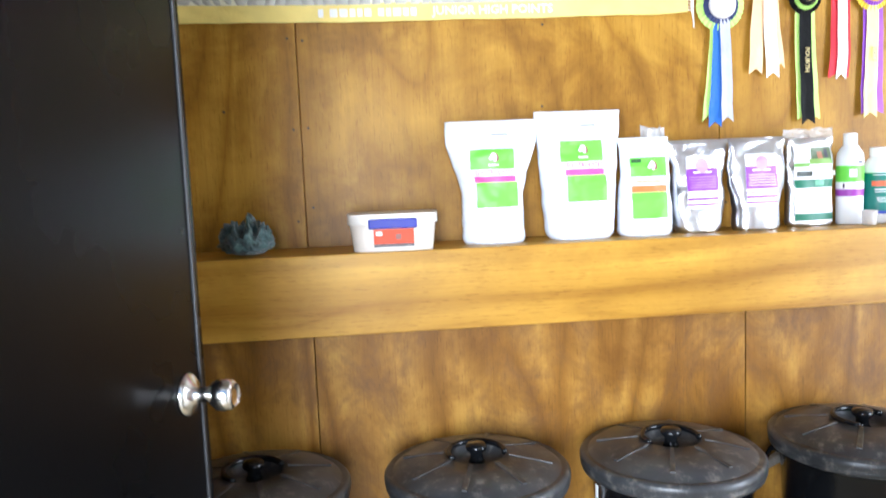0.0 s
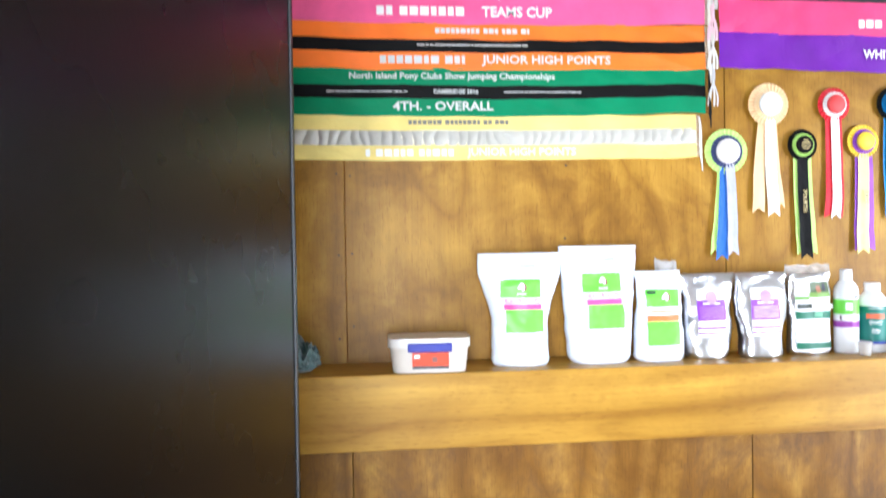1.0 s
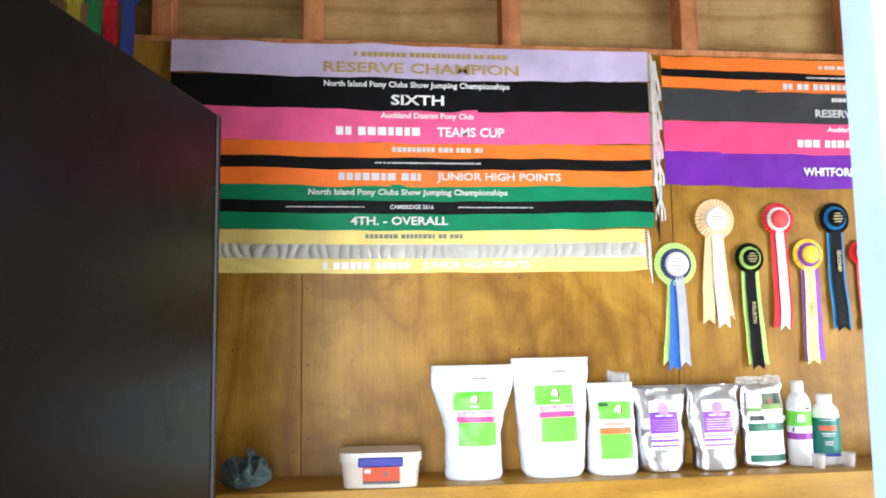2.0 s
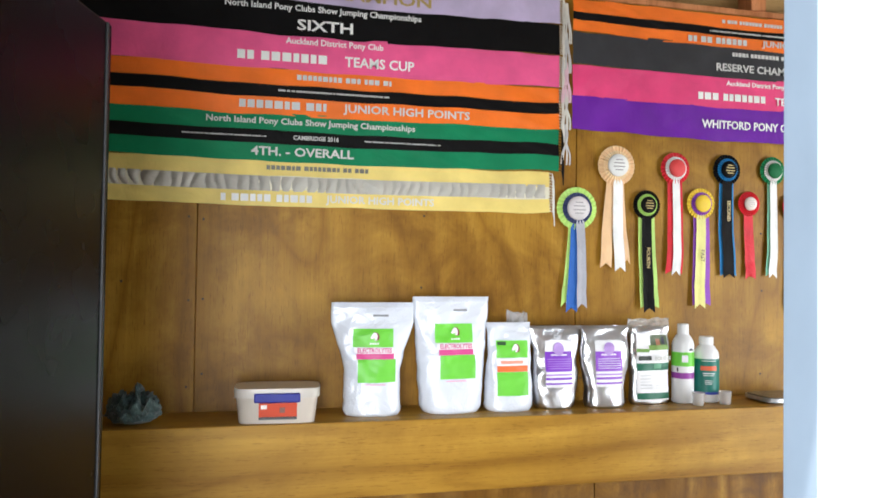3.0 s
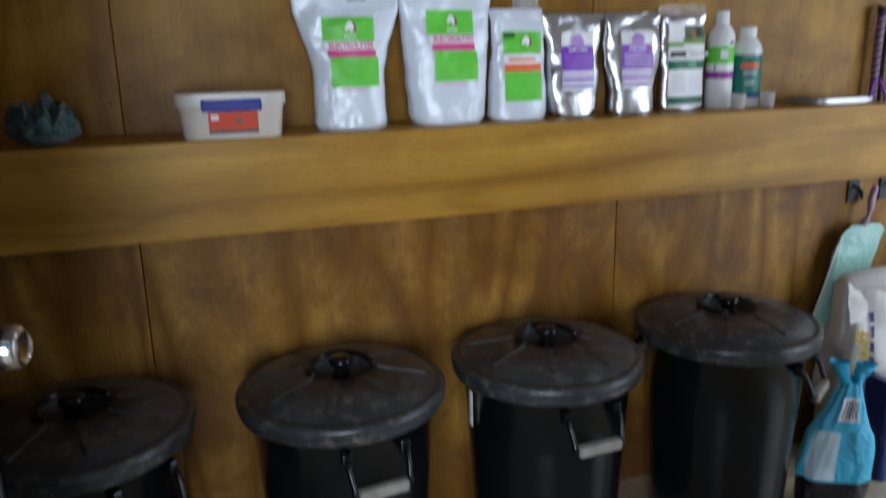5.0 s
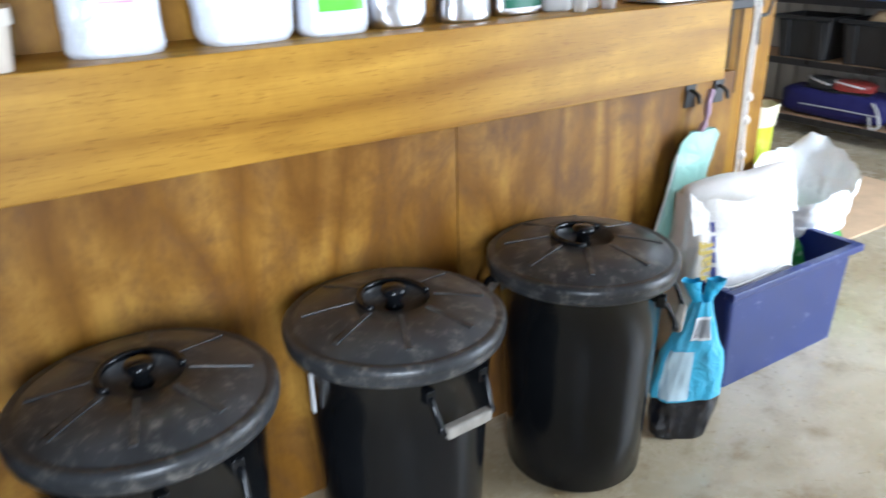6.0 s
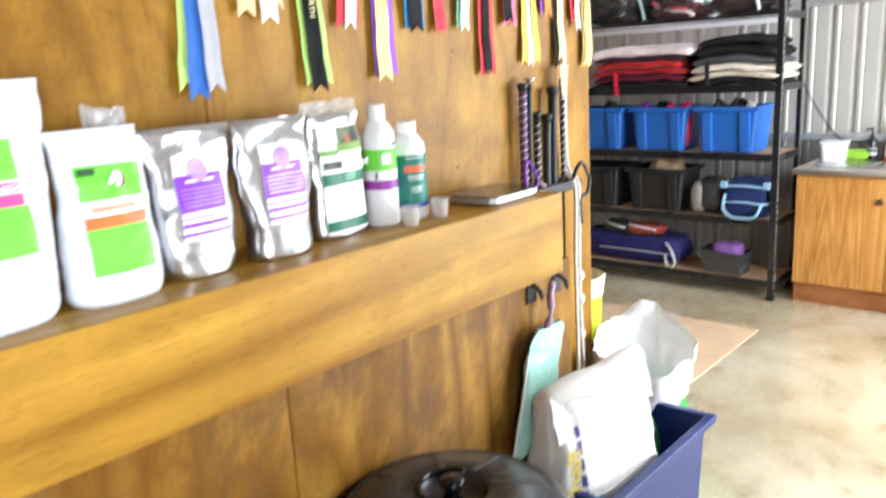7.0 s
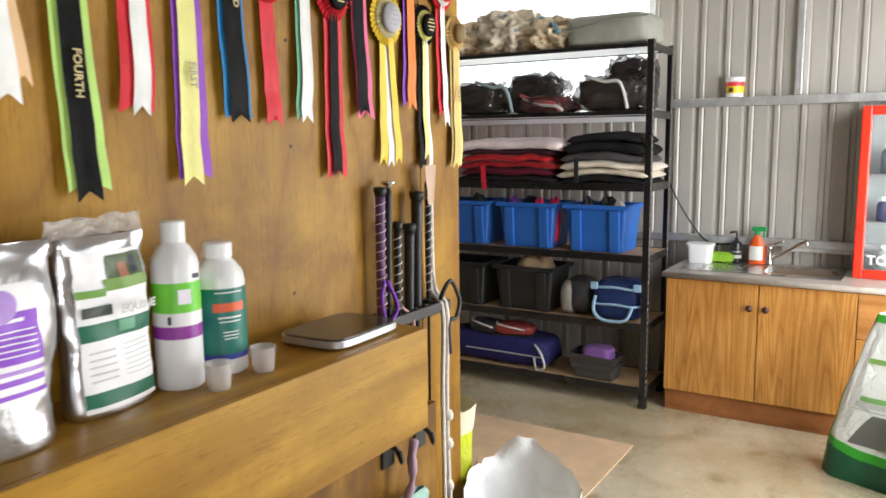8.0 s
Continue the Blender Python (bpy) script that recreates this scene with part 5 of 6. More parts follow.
def open_bag(u, v):
    a = 2 * math.pi * u
    c, s = math.cos(a), math.sin(a)
    r = 0.15 + 0.050 * v + 0.016 * rough(c * 2, s * 2, v * 4)
    return Vector((r * c * 0.95 + 0.030 * v * rough(c * 4, s * 4, v * 5) + 0.012 * rough(c * 9, s * 9, v * 11), r * s * 0.90 + 0.01 * rough(s * 5, c * 5, v * 8), 0.32 + 0.22 * v + 0.06 * v * rough(c * 1.8 + 3, s * 1.8, 2) + 0.018 * v * rough(c * 6, s * 6, 5) + 0.055 * v * c + 0.045 * v * s))


film = foil("white_bag_film", (0.95, 0.96, 0.97), 0.45, 0.0, 9.0, 0.4)
part("bag_film", sheet(open_bag, 48, 18, True), film, t, smooth=True)
part("bag_lining", sheet(lambda u, v: open_bag(u, 1 - 0.8 * v) * (1 - 0.06 * v) + Vector((0, 0, -0.001)), 48, 12, True), film, t, smooth=True)
part("green_bag", lump(0.160, 0.135, 0.335, 6.0, 0.05, sq=0.45), plain("green_film", (0.03, 0.30, 0.05), 0.35, var=0.3, scale=14, worn=(0.75, 0.78, 0.74), wear=0.56), t, "green and white printed feed bag", smooth=True)
t = thing("feed_bag", (2.755, 2.42, 0), "yellow and brown feed bag with an open cream top", "bag")
part("bag_body", sheet(lambda u, v: Vector(((0.092 + 0.016 * rough(u * 5, v * 3, 1)) * math.cos(6.2832 * u), (0.075 + 0.012 * rough(u * 5, v * 4, 4)) * math.sin(6.2832 * u), 0.66 * v)), 32, 18, True), foil("yellow_film", (0.62, 0.70, 0.03), 0.3, 0.0), t, smooth=True)
part("brown_panel", sheet(lambda u, v: Vector((0.106 * math.cos(3.6 + 1.6 * u), 0.089 * math.sin(3.6 + 1.6 * u), 0.03 + (0.40 + 0.12 * u) * v)), 12, 4), ink((0.14, 0.075, 0.03)), t)
part("cream_top", sheet(lambda u, v: Vector(((0.094 + 0.010 * v) * math.cos(6.2832 * u), (0.077 + 0.01 * v) * math.sin(6.2832 * u), 0.645 + 0.085 * v + 0.03 * v * rough(u * 6, 1, 1))), 32, 6, True), ink((0.78, 0.72, 0.52)), t, smooth=True)
tagged(part("floor_board", block(2.75, 4.45, 2.315, 4.6, 0.0, 0.006, 0.001, 1), HARDBOARD), "sheet of brown hardboard lying on the concrete", "board")
# ---- storage rack ----
RX0, RX1, RY0, RY1 = 5.02, 5.43, 2.435, 4.30
rack = thing("storage_rack", (RX0, RY0, 0), "black steel storage rack with chipboard shelves, loaded with gear", "rack")
for x in (0.0, RX1 - RX0 - 0.036):
    for y in (0.0, RY1 - RY0 - 0.036):
        bm = bmesh.new()
        slab(bm, x, x + 0.036, y, y + 0.003, 0, 2.165)
        slab(bm, x if x == 0 else x + 0.033, (x if x == 0 else x + 0.033) + 0.003, y + 0.003, y + 0.036, 0, 2.165)
        post = part("post", bm, BLACK_STEEL, rack)
        if y == 0:
            part("foot", block(x - 0.006, x + 0.042, y - 0.006, y + 0.042, 0, 0.035, 0.004), BLACK, post, "black plastic foot")
            slots = bmesh.new()
            for k in range(52):
                slab(slots, x + 0.012, x + 0.024, y - 0.0012, y - 0.0004, 0.08 + k * 0.04, 0.098 + k * 0.04)
            tagged(part("slots", slots, ink((0.34, 0.33, 0.32)), post, "pale punched slots"), kind="stuff")
SHELVES = (0.125, 0.515, 0.925, 1.345, 1.768, 2.145)
for z in SHELVES:
    s = part("shelf", block(0.004, RX1 - RX0 - 0.004, 0.004, RY1 - RY0 - 0.004, z - 0.012, z, 0.001, 1), CHIP, rack, "chipboard shelf")
    drop = 0.020 if z > 1.7 else 0.042
    # Pale 2 mm sheet just below each shelf board.
    part("underside", block(0.016, RX1 - RX0 - 0.014, 0.016, RY1 - RY0 - 0.016, z - 0.0145, z - 0.0125), WHITE_PL, s, "pale underside sheet")
    for x in (-0.002, RX1 - RX0 - 0.012):
        part("beam", block(x, x + 0.014, 0.037, RY1 - RY0 - 0.037, z - drop, z + 0.004, 0.004), BLACK_STEEL, s)
    part("end_beam", block(0.037, RX1 - RX0 - 0.037, 0.0, 0.012, z - 0.042, z + 0.002, 0.004), BLACK_STEEL, s)

GAP = 0.0045


def crate(at, half, h, material, label, group, pillars=True):
    t = thing("storage_crate", at, label, "crate", group)
    part("shell", open_box(half[0], half[1], h, 0.84, 0.86, 0.005, 0.012), material, t)
    if pillars:
        for y in (-0.62, 0.62):
            lean = math.degrees(math.atan2(half[0] * 0.16, h))
            part("pillar", moved(block(-0.012, 0.012, half[1] * y - 0.032, half[1] * y + 0.032, 0.0, h - 0.03, 0.006), pose(-half[0] * 0.84 - 0.004, 0, 0, 0, -lean, 0)), material, t)
    return t


for y in (2.775, 3.235, 3.70):
    crate((5.20, y, 0.925 + GAP), (0.155, 0.195), 0.285, BLUE_BOX, "blue plastic crate full of grooming gear on the rack", "blue crates on the rack")
for k, (x, y, r, col) in enumerate(((5.13, 3.36, 0.05, (0.16, 0.04, 0.34)), (5.12, 3.17, 0.045, (0.62, 0.02, 0.10)), (5.14, 3.08, 0.045, (0.60, 0.02, 0.09)), (5.2, 3.27, 0.06, (0.03, 0.03, 0.035)), (5.15, 2.86, 0.06, (0.05, 0.05, 0.055)), (5.17, 2.74, 0.07, (0.04, 0.04, 0.042)), (5.15, 2.66, 0.045, (0.50, 0.48, 0.46)), (5.15, 3.64, 0.06, (0.04, 0.04, 0.04)))):
    t = thing("grooming_gear", (x, y, 0.95), "bundle of soft grooming gear in a crate", "gear", "gear in the crates")
    part("soft_roll", lump(r, r * 0.9, 0.245 + r * 0.9, k * 1.7, 0.22, 24, 16, 0.8), cloth("gear_cloth", col), t, smooth=True)
BLACK_CRATE = plain("black_crate_plastic", (0.018, 0.018, 0.019), 0.4, var=0.15)
for y in (3.255, 3.74):
    crate((5.20, y, 0.515 + GAP), (0.16, 0.205), 0.285, BLACK_CRATE, "black plastic crate on the rack", "black crates on the rack")
t = thing("soft_bundle", (5.18, 3.22, 0.54), "tan fleece bundle in a black crate", "bundle")
part("fleece", lump(0.12, 0.13, 0.33, 4.0, 0.18, 30, 20, 0.8), cloth("tan_fleece", (0.40, 0.28, 0.16)), t, smooth=True)
t = thing("helmet_bag", (5.17, 2.90, 0.515 + GAP), "grey and black helmet bag on the rack", "bag")
part("shell", lump(0.13, 0.11, 0.235, 7.0, 0.05, sq=0.8), plain("black_nylon", (0.025, 0.024, 0.026), 0.6, var=0.2), t, smooth=True)
part("panel", lump(0.095, 0.050, 0.215, 3.0, 0.05, sq=0.75), plain("grey_nylon", (0.21, 0.185, 0.165), 0.6, var=0.15), t, "pale grey panel", smooth=True).matrix_basis = pose(-0.052, 0.055, 0)
t = thing("cooler_bag", (5.15, 2.635, 0.515 + GAP), "navy cooler bag with pale blue straps", "bag", rz=4)
NAVY = cloth("navy_nylon", (0.020, 0.035, 0.115), 0.6)
SKY = cloth("pale_blue_webbing", (0.26, 0.42, 0.58), 0.6)
part("bag_body", lump(0.13, 0.150, 0.245, 2.0, 0.06, sq=0.5), NAVY, t, smooth=True)
for z in (0.10, 0.205):
    part("trim", tube(curved([(-0.10, -0.150, z), (-0.138, -0.10, z - 0.005), (-0.142, 0.0, z + 0.004), (-0.138, 0.10, z), (-0.10, 0.150, z)], 5), 0.008, 6), SKY, t, "pale blue trim", smooth=True)
part("strap", tube(curved([(-0.128, 0.125, 0.15), (-0.150, 0.13, 0.06), (-0.156, 0.08, 0.012), (-0.156, 0.0, 0.004), (-0.154, -0.07, 0.02), (-0.140, -0.10, 0.09)], 6), 0.010, 6), SKY, t, "pale blue strap", smooth=True)
for y in (-0.13, 0.13):
    part("corner_patch", block(-0.150, -0.128, y - 0.022, y + 0.022, 0.190, 0.235, 0.006), SKY, t)
t = thing("gear_bag", (5.20, 3.48, 0.125 + GAP), "long navy gear bag with boots on top", "bag")
part("bag_body", lump(0.15, 0.40, 0.205, 5.0, 0.07, 60, 22, 0.5), cloth("dark_blue_nylon", (0.026, 0.024, 0.11), 0.55), t, smooth=True)
part("zip", tube([(-0.152, -0.36, 0.085), (-0.158, -0.10, 0.09), (-0.158, 0.2, 0.09)], 0.005, 6), ink((0.42, 0.42, 0.46)), t, "grey zip")
part("strap", tube(curved([(-0.13, -0.30, 0.16), (-0.17, -0.36, 0.12), (-0.165, -0.385, 0.03), (-0.16, -0.33, 0.005), (-0.16, -0.31, 0.08)], 6), 0.008, 6), ink((0.60, 0.58, 0.56)), t, "pale webbing strap", smooth=True)
for k, (y, col) in enumerate(((3.36, (0.30, 0.04, 0.035)), (3.56, (0.03, 0.03, 0.034)))):
    t = thing("riding_boot", (5.14, y, 0.325), "short boot with pale trim lying on the gear bag", "boot", "boots on the gear bag", rz=10 - 20 * k)
    part("upper", lump(0.075, 0.14, 0.085, 3.0 + k, 0.15, 32, 18, 0.75), plain("boot_leather", col, 0.35, var=0.3), t, smooth=True)
    part("trim", tube(curved([(-0.07, -0.09, 0.045), (-0.078, 0.0, 0.06), (-0.05, 0.10, 0.07), (0.0, 0.12, 0.075)], 5), 0.007, 6), ink((0.72, 0.70, 0.68)), t, "pale trim", smooth=True)
    part("sole", block(-0.06, 0.06, -0.13, 0.13, -0.006, 0.008, 0.003), BLACK, t)
t = thing("grooming_caddy", (5.13, 2.775, 0.125 + GAP), "grey plastic grooming caddy on the bottom shelf", "caddy")
CADDY = plain("grey_caddy_plastic", (0.055, 0.052, 0.052), 0.45, var=0.1)
part("lower_tray", open_box(0.085, 0.135, 0.085, 0.92, 0.92, 0.004, 0.003), CADDY, t)
part("upper_tray", moved(open_box(0.092, 0.145, 0.065, 0.94, 0.94, 0.004, 0.004), pose(0.0, 0.012, 0.082, 3, 0, 0)), CADDY, t)
t = thing("tack_cloth", (5.12, 2.765, 0.215), "folded purple cloth in the grooming caddy", "cloth")
part("cloth", lump(0.07, 0.10, 0.115, 8.0, 0.12, 32, 20, 0.6), cloth("purple_cloth", (0.22, 0.10, 0.32)), t, smooth=True)

# folded rugs and pads
def textile(y0, y1, z0, z1, col, seed, name="saddle_pad", label="folded saddle pad in a stack on the rack", x0=5.01, x1=5.40):
    t = thing(name, (0, 0, z0), label, name.replace("_", " "), "folded pads on the rack")
    part("fold", folded(x0, x1, y0, y1, 0.0, z1 - z0, seed), cloth("pad_cloth", col, 0.8, 0.2, 300, 0.2), t, smooth=True)
    return t


z = 1.345 + GAP
for h, col, y0, y1 in ((0.040, (0.02, 0.018, 0.02), 3.02, 3.74), (0.045, (0.12, 0.012, 0.03), 3.06, 3.70), (0.040, (0.40, 0.012, 0.02), 3.03, 3.72), (0.045, (0.50, 0.015, 0.02), 3.07, 3.69), (0.028, (0.06, 0.02, 0.03), 3.05, 3.70)):
    textile(y0, y1, z, z + h, col, h * 900 + y0, label="dark red folded saddle pad in a stack")
    z += h + 0.001
textile(2.98, 3.74, z, z + 0.066, (0.86, 0.72, 0.74), 5.5, label="pale pink quilted saddle pad on a stack")
t = thing("red_strap", (4.985, 3.50, 1.30), "red webbing strap hanging from the folded pads", "strap")
part("webbing", sheet(lambda u, v: Vector((-0.006 * math.sin(3 * v), (u - 0.5) * 0.035 + 0.01 * v, 0.15 * v)), 3, 8), cloth("red_webbing", (0.62, 0.02, 0.05)), t)
z = 1.345 + GAP
for h, col, y0, y1 in ((0.042, (0.014, 0.013, 0.014), 2.46, 2.99), (0.040, (0.68, 0.60, 0.48), 2.45, 3.02), (0.044, (0.70, 0.62, 0.52), 2.44, 2.99), (0.052, (0.075, 0.07, 0.075), 2.48, 2.99), (0.062, (0.016, 0.016, 0.017), 2.47, 2.97), (0.050, (0.020, 0.019, 0.020), 2.50, 2.95)):
    textile(y0, y1, z, z + h, col, h * 700 + y0, label="folded dark and cream saddle pad in a stack")
    z += h + 0.001
t = thing("pad_strap", (4.992, 2.875, 1.352), "black strap round a stack of pads", "strap")
part("webbing", block(-0.012, -0.004, -0.014, 0.014, 0.0, 0.15, 0.002), BLACK, t)

# wrapped gear on the upper shelf
PLASTIC_WRAP = film_of("clear_wrap", (0.05, 0.045, 0.045), 0.45, 0.07, 1.0, 9.0)
for k, (x, y, sx, sy, h, col) in enumerate(((5.19, 2.70, 0.17, 0.21, 0.20, (0.055, 0.035, 0.034)), (5.23, 2.62, 0.14, 0.13, 0.30, (0.028, 0.018, 0.018)), (5.16, 3.12, 0.16, 0.17, 0.11, (0.16, 0.02, 0.03)), (5.22, 3.22, 0.16, 0.17, 0.24, (0.035, 0.022, 0.026)), (5.17, 3.60, 0.16, 0.19, 0.20, (0.022, 0.018, 0.018)))):
    t = thing("wrapped_rug", (x, y, 1.768 + GAP), "dark rug packed in clear plastic on the rack", "rug bundle", "plastic-wrapped rugs")
    part("folded_rug", lump(sx, sy, h, k * 2.3, 0.14, 40, 24, 0.6), cloth("dark_rug", col, 0.6), t, smooth=True)
    part("plastic_wrap", lump(sx * 1.06, sy * 1.06, h * 1.05, k * 3.1 + 1, 0.20, 34, 20, 0.55, 3.4), PLASTIC_WRAP, t, "creased clear plastic wrap")
for k, (y, z, col) in enumerate(((3.14, 1.83, (0.60, 0.10, 0.12)), (3.12, 1.81, (0.55, 0.5, 0.48)), (3.46, 1.93, (0.35, 0.46, 0.50)), (2.72, 1.93, (0.60, 0.60, 0.60)))):
    t = thing("rug_strap", (5.0, y, 1.768 + GAP), "loose rug strap among the wrapped rugs", "strap", "loose rug straps")
    part("webbing", tube(curved([(0.02, -0.14, 0.01), (0.0, -0.10, z - 1.772), (0.005, 0.0, z - 1.76), (0.01, 0.12, z - 1.75 + 0.03)], 6), 0.010, 6), cloth("strap_webbing", col), t, smooth=True)
# top shelf: crumpled canvas and a zipped cover
CANVAS = cloth("cream_canvas", (0.74, 0.61, 0.43), 0.7, 0.1, 300, 0.2)
for k, (y, sy, h, sx) in enumerate(((3.12, 0.20, 0.20, 0.17), (3.42, 0.22, 0.26, 0.18), (3.78, 0.20, 0.22, 0.18))):
    t = thing("canvas_rug", (5.20, y, 2.145 + GAP), "crumpled cream canvas horse rug on top of the rack", "horse rug", "canvas rugs")
    part("canvas", crumpled(sx, sy, h, 3.3 + 2.1 * k), CANVAS if k != 1 else cloth("pale_canvas", (0.80, 0.71, 0.57), 0.7, 0.1, 300, 0.2), t, smooth=True)
    part("strap", tube(curved([(-0.16, -0.10, 0.10 + 0.03 * k), (-0.10, -0.02, h * 0.86), (-0.02, 0.08, h * 1.04), (0.02, 0.15, h * 0.9)], 6), 0.019, 6), cloth("blue_strap", (0.22, 0.40, 0.54)), t, "pale blue strap", smooth=True)
t = thing("zipped_cover", (5.21, 2.725, 2.145 + GAP), "grey-green zipped cover bag on top of the rack", "bag")
part("cover", lump(0.185, 0.255, 0.185, 9.0, 0.05, 48, 26, 0.35), cloth("grey_green_canvas", (0.36, 0.37, 0.32), 0.6, 0.1), t, smooth=True)
part("piping", tube(curved([(-0.185, -0.25, 0.15), (-0.19, 0.0, 0.135), (-0.185, 0.25, 0.09)], 6), 0.005, 6), ink((0.25, 0.26, 0.23)), t)

# ---- sink bench ----
CX0, CY1, CY0 = 5.09, 2.345, 0.55
bench = thing("sink_cabinet", (CX0, 0, 0), "teak laminate sink cabinet with dark round knobs", "cabinet")
part("plinth", block(0.022, 0.54, CY0, CY1 - 0.006, 0.0, 0.125, 0.001, 1), PLINTH, bench, "darker laminate plinth")
part("body", block(0.018, 0.54, CY0, CY1, 0.126, 0.806, 0.001, 1), VENEER, bench)
for y0, y1, knob_y in ((1.838, CY1 - 0.002, 1.878), (1.352, 1.832, 1.792)):
    d = part("cabinet_door", block(0.0, 0.017, y0, y1, 0.130, 0.800, 0.002), VENEER, bench)
    part("knob", moved(lathe([(0.008, 0), (0.009, 0.012), (0.018, 0.018), (0.019, 0.026), (0.014, 0.032), (0.001, 0.033)], 20), pose(0, knob_y, 0.668, 0, -90, 0)), plain("brown_knob", (0.07, 0.028, 0.018), 0.35), d, "dark brown knob", smooth=True)
for z0, z1 in ((0.56, 0.80), (0.345, 0.555), (0.13, 0.34)):
    part("drawer_front", block(0.0, 0.017, 0.90, 1.347, z0, z1, 0.002), wood("teak_drawer", (0.36, 0.15, 0.045), (0.50, 0.235, 0.075), (0.56, 0.28, 0.10), "y", rings=10, stretch=0.1, coat=0.1, rough=0.4) if z0 > 0.5 else VENEER, bench)
TOP = plain("beige_laminate_top", (0.42, 0.37, 0.32), 0.35, var=0.12, scale=30, fine=200, bump=0.04)
SX0, SX1, SY0, SY1 = 5.255, 5.535, 1.475, 1.86
bm = bmesh.new()
for x0, x1, y0, y1 in ((CX0 - 0.022, SX0, CY0, CY1 + 0.018), (SX1, 5.645, CY0, CY1 + 0.018), (SX0, SX1, CY0, SY0), (SX0, SX1, SY1, CY1 + 0.018)):
    slab(bm, x0, x1, y0, y1, 0.807, 0.840)
top = tagged(part("benchtop", bm, TOP), "beige laminate benchtop with a rounded front edge", "benchtop")
part("front_roll", tube([(CX0 - 0.022, CY0, 0.8235), (CX0 - 0.022, CY1 + 0.018, 0.8235)], 0.0165, 14), TOP, top, smooth=True)
sink = thing("kitchen_sink", (0, 0, 0.841), "stainless steel sink with a drainer and mixer tap hole", "sink")
bm = bmesh.new()
for x0, x1, y0, y1 in ((5.19, SX0 + 0.01, 1.44, 2.30), (SX1 - 0.01, 5.60, 1.44, 2.30), (SX0 + 0.01, SX1 - 0.01, 1.44, SY0 + 0.01), (SX0 + 0.01, SX1 - 0.01, SY1 - 0.01, 2.30)):
    slab(bm, x0, x1, y0, y1, 0.0, 0.004)
part("rim", bm, STEEL, sink)
bowl = open_box((SX1 - SX0) / 2, (SY1 - SY0) / 2, 0.15, 0.88, 0.9, 0.002, 0.0)
part("bowl", moved(bowl, pose((SX0 + SX1) / 2, (SY0 + SY1) / 2, -0.150)), STEEL, sink)
for k in range(8):
    part("drainer_rib", tube([(5.27, 1.93 + 0.043 * k, 0.0045), (5.52, 1.93 + 0.043 * k, 0.0045)], 0.003, 6), STEEL, sink)
tap = thing("mixer_tap", (5.575, 1.862, 0.846), "chrome mixer tap with a long swivel spout", "tap")
part("tap_body", lathe([(0.026, 0), (0.026, 0.01), (0.020, 0.02), (0.019, 0.09), (0.022, 0.10), (0.019, 0.115), (0.001, 0.118)], 24), CHROME, tap, smooth=True)
part("spout", tube(curved([(0, 0, 0.03), (-0.05, -0.07, 0.075), (-0.09, -0.18, 0.150), (-0.10, -0.21, 0.162), (-0.102, -0.215, 0.14)], 6), 0.010, 10), CHROME, tap, smooth=True)
part("lever", tube([(0, 0, 0.112), (-0.015, -0.04, 0.135), (-0.03, -0.08, 0.15)], [0.009, 0.007, 0.006], 8), CHROME, tap, smooth=True)
part("backsplash_rail", block(5.592, 5.648, 0.6, 1.80, 0.93, 0.954, 0.003), GALV, east, "galvanised rail behind the sink")
# things on the bench
t = thing("lidded_tub", (5.475, 2.245, 0.846), "small white tub with a clip lid", "tub")
part("tub_body", rounded_tub(0.062, 0.072, 0.105, 0.88), WHITE_PL, t)
part("lid", moved(rounded_tub(0.068, 0.080, 0.014, 1.0), pose(0, 0, 0.106)), WHITE_PL, t)
t = thing("sponge_cloth", (5.555, 2.140, 0.846), "bright green noodle sponge beside the sink", "sponge")
part("sponge", lump(0.045, 0.085, 0.06, 4.0, 0.16, 44, 24, 0.5, 6.0), plain("lime_microfibre", (0.26, 0.48, 0.03), 0.9, var=0.3, scale=60, fine=200, bump=1.0, dist=0.006), t)
t = thing("soap_bottle", (5.56, 2.052, 0.846), "black pump soap bottle with a grey label", "bottle")
DARKB = plain("black_bottle", (0.012, 0.012, 0.013), 0.25)
part("bottle_body", lathe([(0.001, 0), (0.030, 0), (0.032, 0.003), (0.032, 0.115), (0.028, 0.128), (0.013, 0.136), (0.013, 0.150), (0.001, 0.15)], 28), DARKB, t, smooth=True)
part("pump", tube([(0, 0, 0.15), (0, 0, 0.185), (0, 0, 0.19), (-0.012, 0.03, 0.188), (-0.014, 0.038, 0.180)], [0.006, 0.006, 0.009, 0.007, 0.005], 10), DARKB, t, smooth=True)
part("label_band", lathe([(0.0325, 0.03), (0.0325, 0.05)], 28, caps=False), ink((0.40, 0.40, 0.38)), t)
part("print_bar", lathe([(0.0325, 0.066), (0.0325, 0.074)], 28, caps=False), ink((0.30, 0.30, 0.30)), t)
t = thing("spray_bottle", (5.57, 1.935, 0.846), "orange spray bottle with a green trigger", "bottle")
part("bottle_body", moved(lathe([(0.001, 0), (0.040, 0), (0.043, 0.004), (0.041, 0.05), (0.043, 0.09), (0.034, 0.13), (0.018, 0.165), (0.014, 0.18), (0.001, 0.18)], 32), Matrix.Diagonal((0.75, 1.15, 1, 1))), plain("orange_plastic", (0.72, 0.10, 0.012), 0.3), t, smooth=True)
part("trigger_head", slab(slab(lathe([(0.016, 0.176), (0.016, 0.2), (0.001, 0.2)], 18), -0.012, 0.012, -0.055, 0.03, 0.20, 0.228, 0.006), -0.006, 0.006, -0.045, -0.032, 0.165, 0.20, 0.003), plain("green_plastic", (0.012, 0.26, 0.07), 0.35), t, "green trigger head")
